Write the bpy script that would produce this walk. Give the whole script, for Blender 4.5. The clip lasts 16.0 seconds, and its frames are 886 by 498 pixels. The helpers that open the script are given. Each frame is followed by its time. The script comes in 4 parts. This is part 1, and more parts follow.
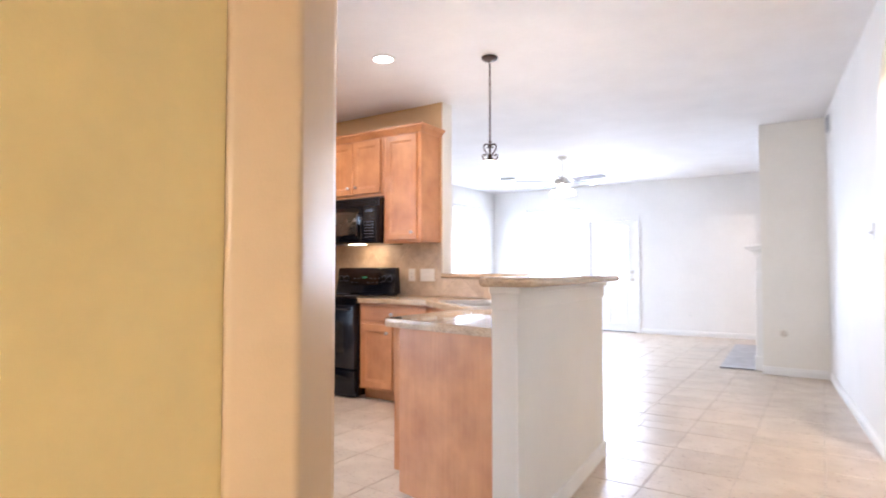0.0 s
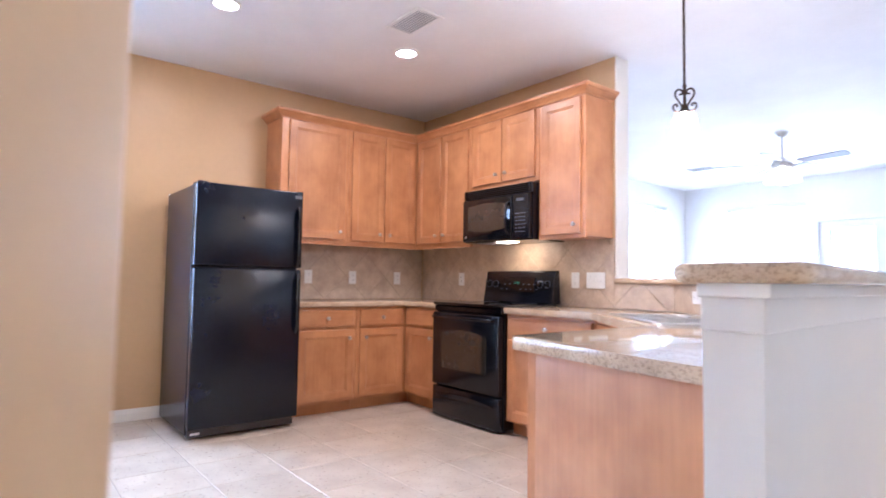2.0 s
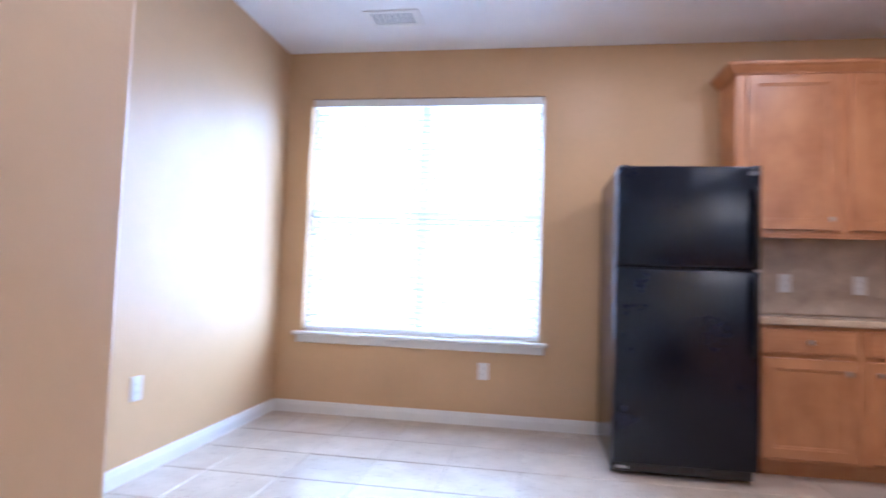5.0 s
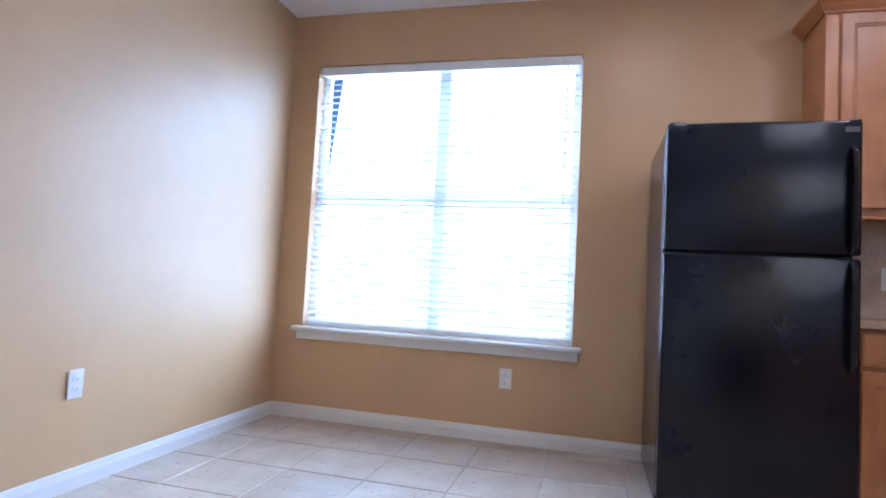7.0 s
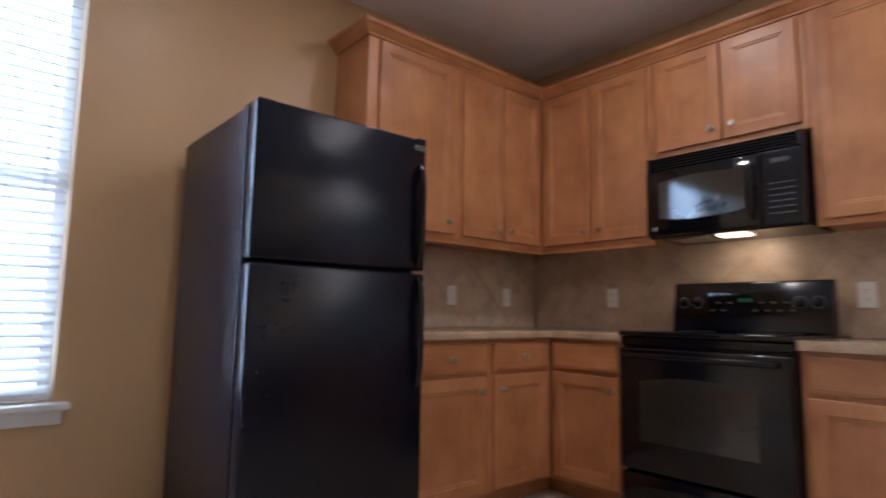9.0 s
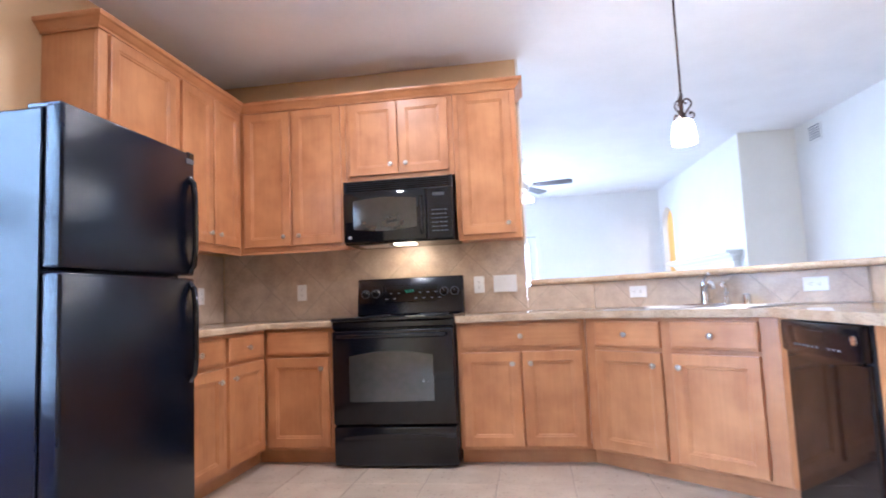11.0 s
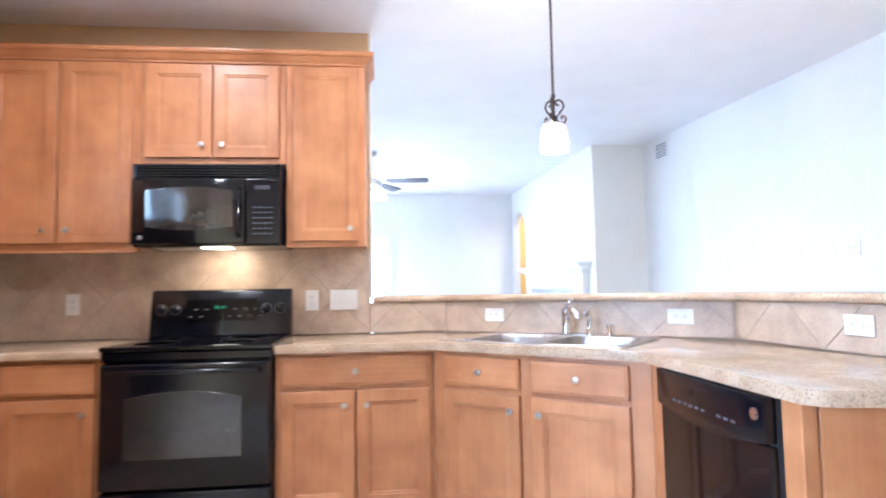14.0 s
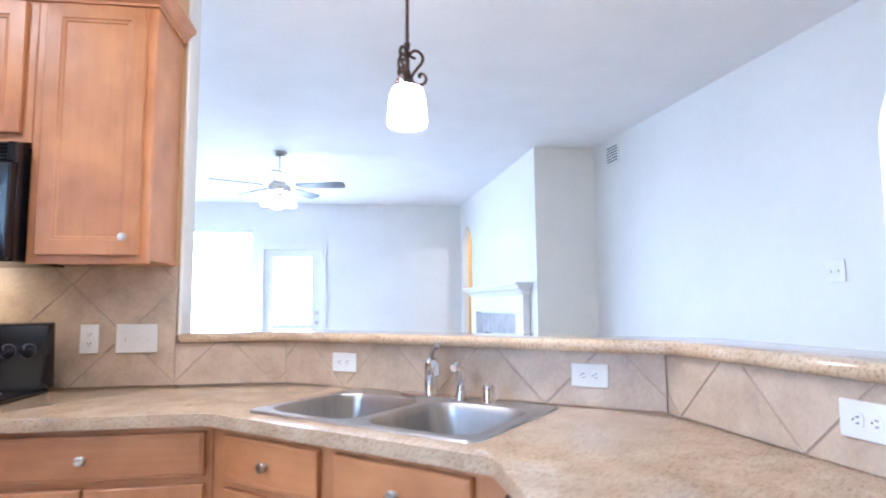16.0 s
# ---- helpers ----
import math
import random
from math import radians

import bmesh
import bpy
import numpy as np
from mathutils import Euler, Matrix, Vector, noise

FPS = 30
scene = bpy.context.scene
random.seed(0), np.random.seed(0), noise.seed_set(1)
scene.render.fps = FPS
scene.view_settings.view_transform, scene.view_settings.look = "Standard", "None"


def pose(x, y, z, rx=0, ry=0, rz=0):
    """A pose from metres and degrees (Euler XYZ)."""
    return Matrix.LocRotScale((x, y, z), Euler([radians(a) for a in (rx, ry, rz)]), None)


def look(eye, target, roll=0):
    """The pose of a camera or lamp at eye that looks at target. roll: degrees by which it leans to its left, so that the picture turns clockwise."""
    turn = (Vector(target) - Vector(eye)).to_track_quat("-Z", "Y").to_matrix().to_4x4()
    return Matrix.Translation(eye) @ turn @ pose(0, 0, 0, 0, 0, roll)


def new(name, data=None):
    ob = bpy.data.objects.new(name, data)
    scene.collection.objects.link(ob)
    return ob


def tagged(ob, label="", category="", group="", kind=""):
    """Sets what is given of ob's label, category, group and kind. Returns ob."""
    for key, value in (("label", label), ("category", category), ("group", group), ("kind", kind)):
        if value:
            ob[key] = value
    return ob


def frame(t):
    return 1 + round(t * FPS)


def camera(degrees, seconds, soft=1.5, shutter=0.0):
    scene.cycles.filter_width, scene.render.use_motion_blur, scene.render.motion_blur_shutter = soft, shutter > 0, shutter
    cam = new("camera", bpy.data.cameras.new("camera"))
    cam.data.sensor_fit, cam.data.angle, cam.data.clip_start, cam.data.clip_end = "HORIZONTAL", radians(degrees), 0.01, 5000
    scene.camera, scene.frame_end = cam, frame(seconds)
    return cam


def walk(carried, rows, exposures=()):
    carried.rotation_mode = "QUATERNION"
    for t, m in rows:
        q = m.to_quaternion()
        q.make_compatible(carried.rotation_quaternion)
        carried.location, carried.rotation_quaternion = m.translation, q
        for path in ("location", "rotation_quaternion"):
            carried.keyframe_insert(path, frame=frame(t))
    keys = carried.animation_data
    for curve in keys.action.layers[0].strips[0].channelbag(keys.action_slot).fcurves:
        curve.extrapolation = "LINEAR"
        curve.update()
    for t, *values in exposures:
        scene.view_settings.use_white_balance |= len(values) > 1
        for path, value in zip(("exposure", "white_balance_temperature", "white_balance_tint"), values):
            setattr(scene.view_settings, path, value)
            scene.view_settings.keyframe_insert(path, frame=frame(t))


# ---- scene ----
cam = camera(75.7, 16.0, 1.8, 0.5)
PATH = [
    (0, (5.347, -4.493, 1.137), (4.238, -2.831, 1.211), -0.0),
    (0.5, (5.202, -4.213, 1.132), (3.946, -2.659, 1.213), 0.3),
    (1, (5.04, -3.953, 1.086), (3.694, -2.477, 1.193), 0.7),
    (1.5, (4.898, -3.729, 1.1), (3.437, -2.366, 1.206), 0.6),
    (2, (4.78, -3.553, 1.062), (3.221, -2.306, 1.177), 0.9),
    (2.5, (4.605, -3.355, 1.052), (2.997, -2.173, 1.18), 1.0),
    (3, (4.479, -3.195, 1.047), (2.825, -2.078, 1.175), 1.2),
    (3.5, (4.364, -3.078, 1.051), (2.578, -2.186, 1.17), 1.4),
    (4, (4.288, -3.063, 1.032), (2.362, -2.535, 1.145), 1.6),
    (4.5, (4.226, -3.007, 1.017), (2.234, -2.863, 1.133), 1.8),
    (5, (4.127, -2.944, 1.031), (2.155, -3.259, 1.138), 2.1),
    (5.2, (4.095, -2.902, 1.036), (2.161, -3.401, 1.137), 2.2),
    (7.3, (3.333, -2.784, 0.935), (1.402, -3.293, 1.055), 3.3),
    (7.5, (3.217, -2.832, 0.931), (1.24, -3.113, 1.054), 3.0),
    (8, (2.965, -2.922, 0.956), (0.979, -2.744, 1.11), 2.6),
    (8.5, (2.723, -3.066, 0.973), (0.909, -2.249, 1.173), 2.0),
    (9, (2.698, -3.242, 0.967), (1.198, -1.939, 1.196), 0.9),
    (9.5, (2.659, -3.484, 0.976), (1.486, -1.882, 1.213), 0.3),
    (10, (2.542, -3.704, 0.978), (1.73, -1.893, 1.221), -0.2),
    (10.2, (2.46, -3.797, 0.973), (1.785, -1.93, 1.217), -1.0),
    (12.3, (2.306, -4.377, 1.024), (2.266, -2.381, 1.133), -1.0),
    (12.5, (2.29, -4.299, 1.033), (2.28, -2.302, 1.141), -0.9),
    (13, (2.301, -4.053, 1.104), (2.319, -2.056, 1.213), -0.9),
    (13.5, (2.351, -3.773, 1.131), (2.404, -1.777, 1.248), -0.9),
    (14, (2.425, -3.49, 1.147), (2.629, -1.505, 1.285), -1.0),
    (14.5, (2.551, -3.228, 1.159), (2.882, -1.261, 1.309), -1.0),
    (15, (2.718, -3.016, 1.173), (3.044, -1.051, 1.345), -0.8),
    (15.5, (2.914, -2.778, 1.181), (3.218, -0.81, 1.361), -0.6),
    (16, (3.136, -2.615, 1.226), (3.408, -0.643, 1.416), -0.5),
]
EXPOSURES = ((0, 0.13, 5750, 19), (1.2, 0.08, 5500, 21), (2.0, 0.30, 5050, 21), (3.5, 0.13, 4900, 22), (5.0, -0.26, 4800, 22), (7.3, -0.75, 4750, 19), (8.0, -0.92, 5000, 19), (8.5, -1.24, 5200, 20), (9.1, -1.05, 5300, 20),
             (9.5, -0.38, 5150, 20), (10.2, 0.0, 5000, 19), (12.3, 0.62, 4800, 15), (13.2, 0.60, 4850, 15), (14.2, 0.34, 4900, 14), (16.0, 0.0, 4900, 14))
walk(cam, [(t, look(eye, target, roll)) for t, eye, target, roll in PATH], EXPOSURES)

# ---- heights and plan ----
CEIL = 2.748
S2 = math.sqrt(0.5)
NY = 6.12              # north wall of the living room
LWX = -0.42            # west wall of the living room
EX = 5.388             # east wall
SY = -4.865            # south wall of the breakfast nook

# ---- world and light ----
world = bpy.data.worlds.new("sky")
scene.world = world
world.use_nodes = True
wn = world.node_tree
sky = wn.nodes.new("ShaderNodeTexSky")
sky.sky_type, sky.sun_disc, sky.sun_elevation, sky.sun_rotation = "NISHITA", False, radians(48), radians(120)
wn.nodes["Background"].inputs["Strength"].default_value = 0.12
wn.links.new(sky.outputs["Color"], wn.nodes["Background"].inputs["Color"])


def lamp_area(name, where, target, w, h, power, colour=(1, 1, 1), disk=False):
    data = bpy.data.lights.new(name, "AREA")
    data.shape, data.size, data.size_y = ("DISK" if disk else "RECTANGLE"), w, h
    data.energy, data.color = power, colour
    ob = new(name, data)
    ob.matrix_world = look(where, target)
    return ob


DAY = (0.80, 0.91, 1.0)
lamp_area("window_daylight", (-0.32, -3.78, 1.40), (3, -3.78, 2.00), 1.9, 2.5, 285, (0.70, 0.87, 1.0))
lamp_area("window_daylight", (LWX - 0.31, 5.03, 1.50), (3, 5.03, 1.50), 1.1, 1.95, 220, DAY)
lamp_area("window_daylight", (0.89, NY + 0.31, 1.50), (0.89, 0, 1.50), 1.3, 1.95, 305, DAY)
lamp_area("door_daylight", (2.07, NY + 0.25, 1.44), (2.07, 0, 1.44), 0.62, 1.05, 80, DAY)
# fill added to brighten the yellow hall wall; its source is never in view
lamp_area("hall_fill", (4.9, -7.2, 1.5), (4.9, 0, 1.3), 0.7, 1.4, 98, (1.0, 0.96, 0.80))
WARM = (1.0, 0.86, 0.68)


# ---- materials ----
def node_mat(name):
    m = bpy.data.materials.new(name)
    m.use_nodes = True
    return m, m.node_tree.nodes, m.node_tree.links, m.node_tree.nodes["Principled BSDF"]


def surface(name, colour, rough=0.5, metal=0.0, vary=0.06, scale=6.0, bump=0.0, bump_scale=120.0, stretch=(1, 1, 1), dark=None, spec=0.5, piece=0.0, rough_vary=0.08):
    """A painted, stained or plastered surface with colour drift at two scales and fine relief."""
    m, n, l, b = node_mat(name)
    geo = n.new("ShaderNodeNewGeometry")
    mp = n.new("ShaderNodeMapping")
    mp.inputs["Scale"].default_value = stretch
    l.new(geo.outputs["Position"], mp.inputs["Vector"])
    big, fine = n.new("ShaderNodeTexNoise"), n.new("ShaderNodeTexNoise")
    big.inputs["Scale"].default_value, fine.inputs["Scale"].default_value = scale, scale * 9
    big.inputs["Detail"].default_value, fine.inputs["Detail"].default_value = 4, 3
    l.new(mp.outputs["Vector"], big.inputs["Vector"])
    l.new(mp.outputs["Vector"], fine.inputs["Vector"])
    mixf = n.new("ShaderNodeMath")
    mixf.operation = "MULTIPLY_ADD"
    l.new(fine.outputs["Fac"], mixf.inputs[0])
    mixf.inputs[1].default_value = 0.4
    l.new(big.outputs["Fac"], mixf.inputs[2])
    ramp = n.new("ShaderNodeValToRGB")
    lo = dark or tuple(max(0.0, c * (1 - 2.2 * vary)) for c in colour)
    hi = tuple(min(1.0, c * (1 + vary)) for c in colour)
    ramp.color_ramp.elements[0].position, ramp.color_ramp.elements[1].position = 0.45, 0.95
    ramp.color_ramp.elements[0].color, ramp.color_ramp.elements[1].color = (*lo, 1), (*hi, 1)
    l.new(mixf.outputs[0], ramp.inputs["Fac"])
    out = ramp.outputs["Color"]
    if piece:
        info = n.new("ShaderNodeObjectInfo")
        mr = n.new("ShaderNodeMapRange")
        mr.inputs["To Min"].default_value, mr.inputs["To Max"].default_value = 1 - piece, 1 + piece
        l.new(info.outputs["Random"], mr.inputs["Value"])
        hsv = n.new("ShaderNodeHueSaturation")
        l.new(mr.outputs["Result"], hsv.inputs["Value"])
        l.new(out, hsv.inputs["Color"])
        out = hsv.outputs["Color"]
    l.new(out, b.inputs["Base Color"])
    rr = n.new("ShaderNodeMapRange")
    rr.inputs["To Min"].default_value, rr.inputs["To Max"].default_value = max(0.02, rough - rough_vary), min(1, rough + rough_vary)
    l.new(fine.outputs["Fac"], rr.inputs["Value"])
    l.new(rr.outputs["Result"], b.inputs["Roughness"])
    b.inputs["Metallic"].default_value = metal
    b.inputs["Specular IOR Level"].default_value = spec
    if bump:
        rel = n.new("ShaderNodeTexNoise")
        rel.inputs["Scale"].default_value, rel.inputs["Detail"].default_value = bump_scale, 4
        l.new(mp.outputs["Vector"], rel.inputs["Vector"])
        bn = n.new("ShaderNodeBump")
        bn.inputs["Strength"].default_value, bn.inputs["Distance"].default_value = bump, 0.004
        l.new(rel.outputs["Fac"], bn.inputs["Height"])
        l.new(bn.outputs["Normal"], b.inputs["Normal"])
    return m


def glowing(name, colour, strength):
    m, n, l, b = node_mat(name)
    b.inputs["Base Color"].default_value = (*colour, 1)
    b.inputs["Emission Color"].default_value = (*colour, 1)
    b.inputs["Emission Strength"].default_value = strength
    return m


def granite(name):
    m, n, l, b = node_mat(name)
    geo = n.new("ShaderNodeNewGeometry")
    cloud, grain, fleck = n.new("ShaderNodeTexNoise"), n.new("ShaderNodeTexNoise"), n.new("ShaderNodeTexVoronoi")
    cloud.inputs["Scale"].default_value, grain.inputs["Scale"].default_value, fleck.inputs["Scale"].default_value = 9, 130, 170
    cloud.inputs["Detail"].default_value, grain.inputs["Detail"].default_value = 6, 6
    for t in (cloud, grain, fleck):
        l.new(geo.outputs["Position"], t.inputs["Vector"])
    r1, r2, r3 = (n.new("ShaderNodeValToRGB") for _ in range(3))
    r1.color_ramp.elements[0].color, r1.color_ramp.elements[1].color = (0.50, 0.362, 0.235, 1), (0.62, 0.475, 0.325, 1)
    r1.color_ramp.elements[0].position, r1.color_ramp.elements[1].position = 0.35, 0.68
    r2.color_ramp.elements[0].color, r2.color_ramp.elements[1].color = (0.28, 0.20, 0.17, 1), (1, 1, 1, 1)
    r2.color_ramp.elements[0].position, r2.color_ramp.elements[1].position = 0.34, 0.50
    r3.color_ramp.elements[0].color, r3.color_ramp.elements[1].color = (0.40, 0.30, 0.24, 1), (1, 1, 1, 1)
    r3.color_ramp.elements[0].position, r3.color_ramp.elements[1].position = 0.10, 0.22
    l.new(cloud.outputs["Fac"], r1.inputs["Fac"])
    l.new(grain.outputs["Fac"], r2.inputs["Fac"])
    l.new(fleck.outputs["Distance"], r3.inputs["Fac"])
    a = n.new("ShaderNodeMixRGB")
    a.blend_type, a.inputs["Fac"].default_value = "MULTIPLY", 0.48
    l.new(r1.outputs["Color"], a.inputs[1])
    l.new(r2.outputs["Color"], a.inputs[2])
    c = n.new("ShaderNodeMixRGB")
    c.blend_type, c.inputs["Fac"].default_value = "MULTIPLY", 0.4
    l.new(a.outputs["Color"], c.inputs[1])
    l.new(r3.outputs["Color"], c.inputs[2])
    l.new(c.outputs["Color"], b.inputs["Base Color"])
    b.inputs["Roughness"].default_value = 0.075
    return m


def wood(name, along):
    """Honey-stained maple, grain running along the given axis."""
    m, n, l, b = node_mat(name)
    geo, info = n.new("ShaderNodeNewGeometry"), n.new("ShaderNodeObjectInfo")
    off = n.new("ShaderNodeVectorMath")
    off.operation = "MULTIPLY_ADD"
    l.new(info.outputs["Random"], off.inputs[0])
    off.inputs[1].default_value = (7.0, 5.0, 3.0)
    l.new(geo.outputs["Position"], off.inputs[2])
    mp = n.new("ShaderNodeMapping")
    mp.inputs["Scale"].default_value = (1, 1, 0.06) if along == "z" else (0.06, 0.06, 1)
    l.new(off.outputs["Vector"], mp.inputs["Vector"])
    streak, cloud = n.new("ShaderNodeTexNoise"), n.new("ShaderNodeTexNoise")
    streak.inputs["Scale"].default_value, streak.inputs["Detail"].default_value = 60, 6
    cloud.inputs["Scale"].default_value, cloud.inputs["Detail"].default_value = 5, 3
    l.new(mp.outputs["Vector"], streak.inputs["Vector"])
    l.new(off.outputs["Vector"], cloud.inputs["Vector"])
    ad = n.new("ShaderNodeMath")
    ad.operation = "MULTIPLY_ADD"
    l.new(streak.outputs["Fac"], ad.inputs[0])
    ad.inputs[1].default_value = 0.28
    l.new(cloud.outputs["Fac"], ad.inputs[2])
    r = n.new("ShaderNodeValToRGB")
    r.color_ramp.elements[0].color, r.color_ramp.elements[1].color = WOOD_DARK, WOOD_LIGHT
    r.color_ramp.elements[0].position, r.color_ramp.elements[1].position = 0.40, 0.86
    l.new(ad.outputs[0], r.inputs["Fac"])
    mr = n.new("ShaderNodeMapRange")
    mr.inputs["To Min"].default_value, mr.inputs["To Max"].default_value = 0.93, 1.06
    l.new(info.outputs["Random"], mr.inputs["Value"])
    hsv = n.new("ShaderNodeHueSaturation")
    l.new(mr.outputs["Result"], hsv.inputs["Value"])
    l.new(r.outputs["Color"], hsv.inputs["Color"])
    l.new(hsv.outputs["Color"], b.inputs["Base Color"])
    b.inputs["Roughness"].default_value = 0.36
    bn = n.new("ShaderNodeBump")
    bn.inputs["Strength"].default_value, bn.inputs["Distance"].default_value = 0.05, 0.002
    l.new(streak.outputs["Fac"], bn.inputs["Height"])
    l.new(bn.outputs["Normal"], b.inputs["Normal"])
    return m


WOOD_DARK, WOOD_LIGHT = (0.39, 0.155, 0.055, 1), (0.58, 0.270, 0.110, 1)
M_WOOD, M_WOODH = wood("maple_upright", "z"), wood("maple_level", "x")
M_TAN = surface("tan_wall_paint", (0.60, 0.395, 0.205), 0.42, vary=0.03, scale=2.5, bump=0.10, bump_scale=160)
M_WHITEWALL = surface("white_wall_paint", (0.80, 0.79, 0.77), 0.55, vary=0.02, scale=2.0, bump=0.10, bump_scale=160)
M_CREAM = surface("cream_wall_paint", (0.80, 0.77, 0.71), 0.5, vary=0.02, scale=2.5, bump=0.10, bump_scale=160)
M_YELLOW = surface("yellow_wall_paint", (0.79, 0.56, 0.215), 0.5, vary=0.03, scale=2.5, bump=0.10, bump_scale=160)
M_CEIL = surface("ceiling_paint", (0.84, 0.83, 0.84), 0.75, vary=0.02, scale=3, bump=0.5, bump_scale=90)
M_TRIM = surface("white_trim_paint", (0.82, 0.81, 0.79), 0.32, vary=0.02, scale=5)
M_TILE = surface("beige_floor_tile", (0.53, 0.445, 0.35), 0.30, vary=0.09, scale=5, bump=0.06, bump_scale=60, piece=0.05, dark=(0.43, 0.335, 0.25))
M_GROUT = surface("grout", (0.47, 0.40, 0.33), 0.85, vary=0.1, scale=14, bump=0.3)
M_SPLASH = surface("travertine_tile", (0.53, 0.42, 0.31), 0.38, vary=0.14, scale=9, bump=0.10, bump_scale=70, piece=0.06, dark=(0.40, 0.30, 0.22))
M_SPLASHG = surface("tile_joint", (0.44, 0.35, 0.265), 0.8, vary=0.08, scale=20)
M_GRANITE = granite("beige_granite")
# both enamels carry a little reflected daylight blue in their base colour
M_BLACK = surface("black_enamel", (0.005, 0.006, 0.011), 0.16, vary=0.2, scale=4, rough_vary=0.04)
M_BLACKTEX = surface("textured_black_enamel", (0.005, 0.007, 0.016), 0.14, vary=0.2, scale=4, bump=0.13, bump_scale=300, spec=0.36)
M_BLACKGLASS = surface("black_glass", (0.006, 0.006, 0.008), 0.05, vary=0.1, scale=3, rough_vary=0.02)
M_DARKGREY = surface("dark_grey_plastic", (0.05, 0.05, 0.055), 0.4, vary=0.1, scale=8)
M_OVENGLASS = surface("smoked_oven_glass", (0.045, 0.040, 0.034), 0.06, vary=0.15, scale=3, rough_vary=0.02, spec=1.0)
M_PRINT = surface("pale_print", (0.10, 0.10, 0.11), 0.5)
M_STEEL = surface("brushed_steel", (0.50, 0.49, 0.48), 0.33, 1.0, vary=0.06, scale=30, stretch=(1, 1, 0.2))
M_CHROME = surface("chrome", (0.78, 0.78, 0.80), 0.08, 1.0, vary=0.02, scale=10, rough_vary=0.03)
M_NICKEL = surface("satin_nickel", (0.66, 0.63, 0.58), 0.28, 1.0, vary=0.05, scale=30)
M_BRONZE = surface("rubbed_bronze", (0.07, 0.040, 0.028), 0.42, 0.75, vary=0.3, scale=25)
M_PLATE = surface("white_plastic", (0.80, 0.79, 0.77), 0.35, vary=0.02, scale=12)
# grey that stands for the shade between vent louvres
M_VENTBACK = surface("vent_shadow_grey", (0.26, 0.27, 0.30), 0.7)
M_SLOT = surface("dark_slot", (0.05, 0.05, 0.05), 0.6)
M_BLIND = surface("white_blind_slat", (0.80, 0.80, 0.80), 0.45, vary=0.03, scale=12)
M_BLADE = surface("dark_fan_blade", (0.10, 0.09, 0.10), 0.35, vary=0.2, scale=9, stretch=(1, 1, 1))
M_SHADE = glowing("lit_glass_shade", (1.0, 0.88, 0.70), 110.0)
M_FANGLASS = glowing("lit_fan_glass", (1.0, 0.93, 0.82), 22.0)
M_BULB = glowing("lit_lens", (1.0, 0.93, 0.82), 12.0)
M_MWLAMP = glowing("lit_hood_lens", (1.0, 0.80, 0.50), 8.0)
M_LED = glowing("green_digits", (0.02, 0.26, 0.14), 0.15)
M_FIREBOX = surface("firebrick_dark", (0.10, 0.09, 0.09), 0.8, vary=0.3, scale=12)
M_SLATE = surface("grey_hearth_tile", (0.40, 0.39, 0.40), 0.35, vary=0.15, scale=8)
M_GLASS, _gn, _gl, _gb = node_mat("window_glass")
_gb.inputs["Base Color"].default_value = (0.95, 0.98, 0.98, 1)
_gb.inputs["Roughness"].default_value, _gb.inputs["Transmission Weight"].default_value, _gb.inputs["IOR"].default_value = 0.0, 1.0, 1.05


# ---- mesh helpers ----
def box(bm, x0, x1, y0, y1, z0, z1):
    v = [bm.verts.new((x, y, z)) for z in (z0, z1) for x, y in ((x0, y0), (x1, y0), (x1, y1), (x0, y1))]
    for f in ((3, 2, 1, 0), (4, 5, 6, 7), (0, 1, 5, 4), (1, 2, 6, 5), (2, 3, 7, 6), (3, 0, 4, 7)):
        bm.faces.new([v[i] for i in f])
    return bm


def soft(bm, width, seg=2, angle=30):
    bmesh.ops.recalc_face_normals(bm, faces=bm.faces)
    edges = [e for e in bm.edges if e.is_manifold and e.calc_face_angle(0) > radians(angle)]
    bmesh.ops.bevel(bm, geom=edges, offset=width, segments=seg, affect="EDGES", profile=0.5, clamp_overlap=True)
    return bm


def block(x0, x1, y0, y1, z0, z1, r=0.0, seg=2):
    bm = box(bmesh.new(), x0, x1, y0, y1, z0, z1)
    return soft(bm, r, seg) if r else bm


def prism(bm, pts, vec):
    """A polygon of 3D points, swept along vec."""
    a = [bm.verts.new(p) for p in pts]
    c = [bm.verts.new(Vector(p) + Vector(vec)) for p in pts]
    bm.faces.new(a)
    bm.faces.new(c[::-1])
    for i in range(len(a)):
        j = (i + 1) % len(a)
        bm.faces.new((a[j], a[i], c[i], c[j]))
    bmesh.ops.recalc_face_normals(bm, faces=bm.faces)
    return bm


def loft(bm, loops, cap0=True, cap1=True):
    rings = [[bm.verts.new(p) for p in lp] for lp in loops]
    for a, c in zip(rings, rings[1:]):
        for i in range(len(a)):
            j = (i + 1) % len(a)
            bm.faces.new((a[i], a[j], c[j], c[i]))
    if cap0:
        bm.faces.new(rings[0][::-1])
    if cap1:
        bm.faces.new(rings[-1])
    return bm


def lathe(bm, prof, n=20, at=(0, 0, 0), axis="z"):
    loops = []
    for r, h in prof:
        lp = []
        for i in range(n):
            a = 2 * math.pi * i / n
            c, s = r * math.cos(a), r * math.sin(a)
            p = (c, s, h) if axis == "z" else ((c, -h, s) if axis == "-y" else (h, c, s))
            lp.append(Vector(p) + Vector(at))
        loops.append(lp)
    loft(bm, loops)
    bmesh.ops.recalc_face_normals(bm, faces=bm.faces)
    return bm


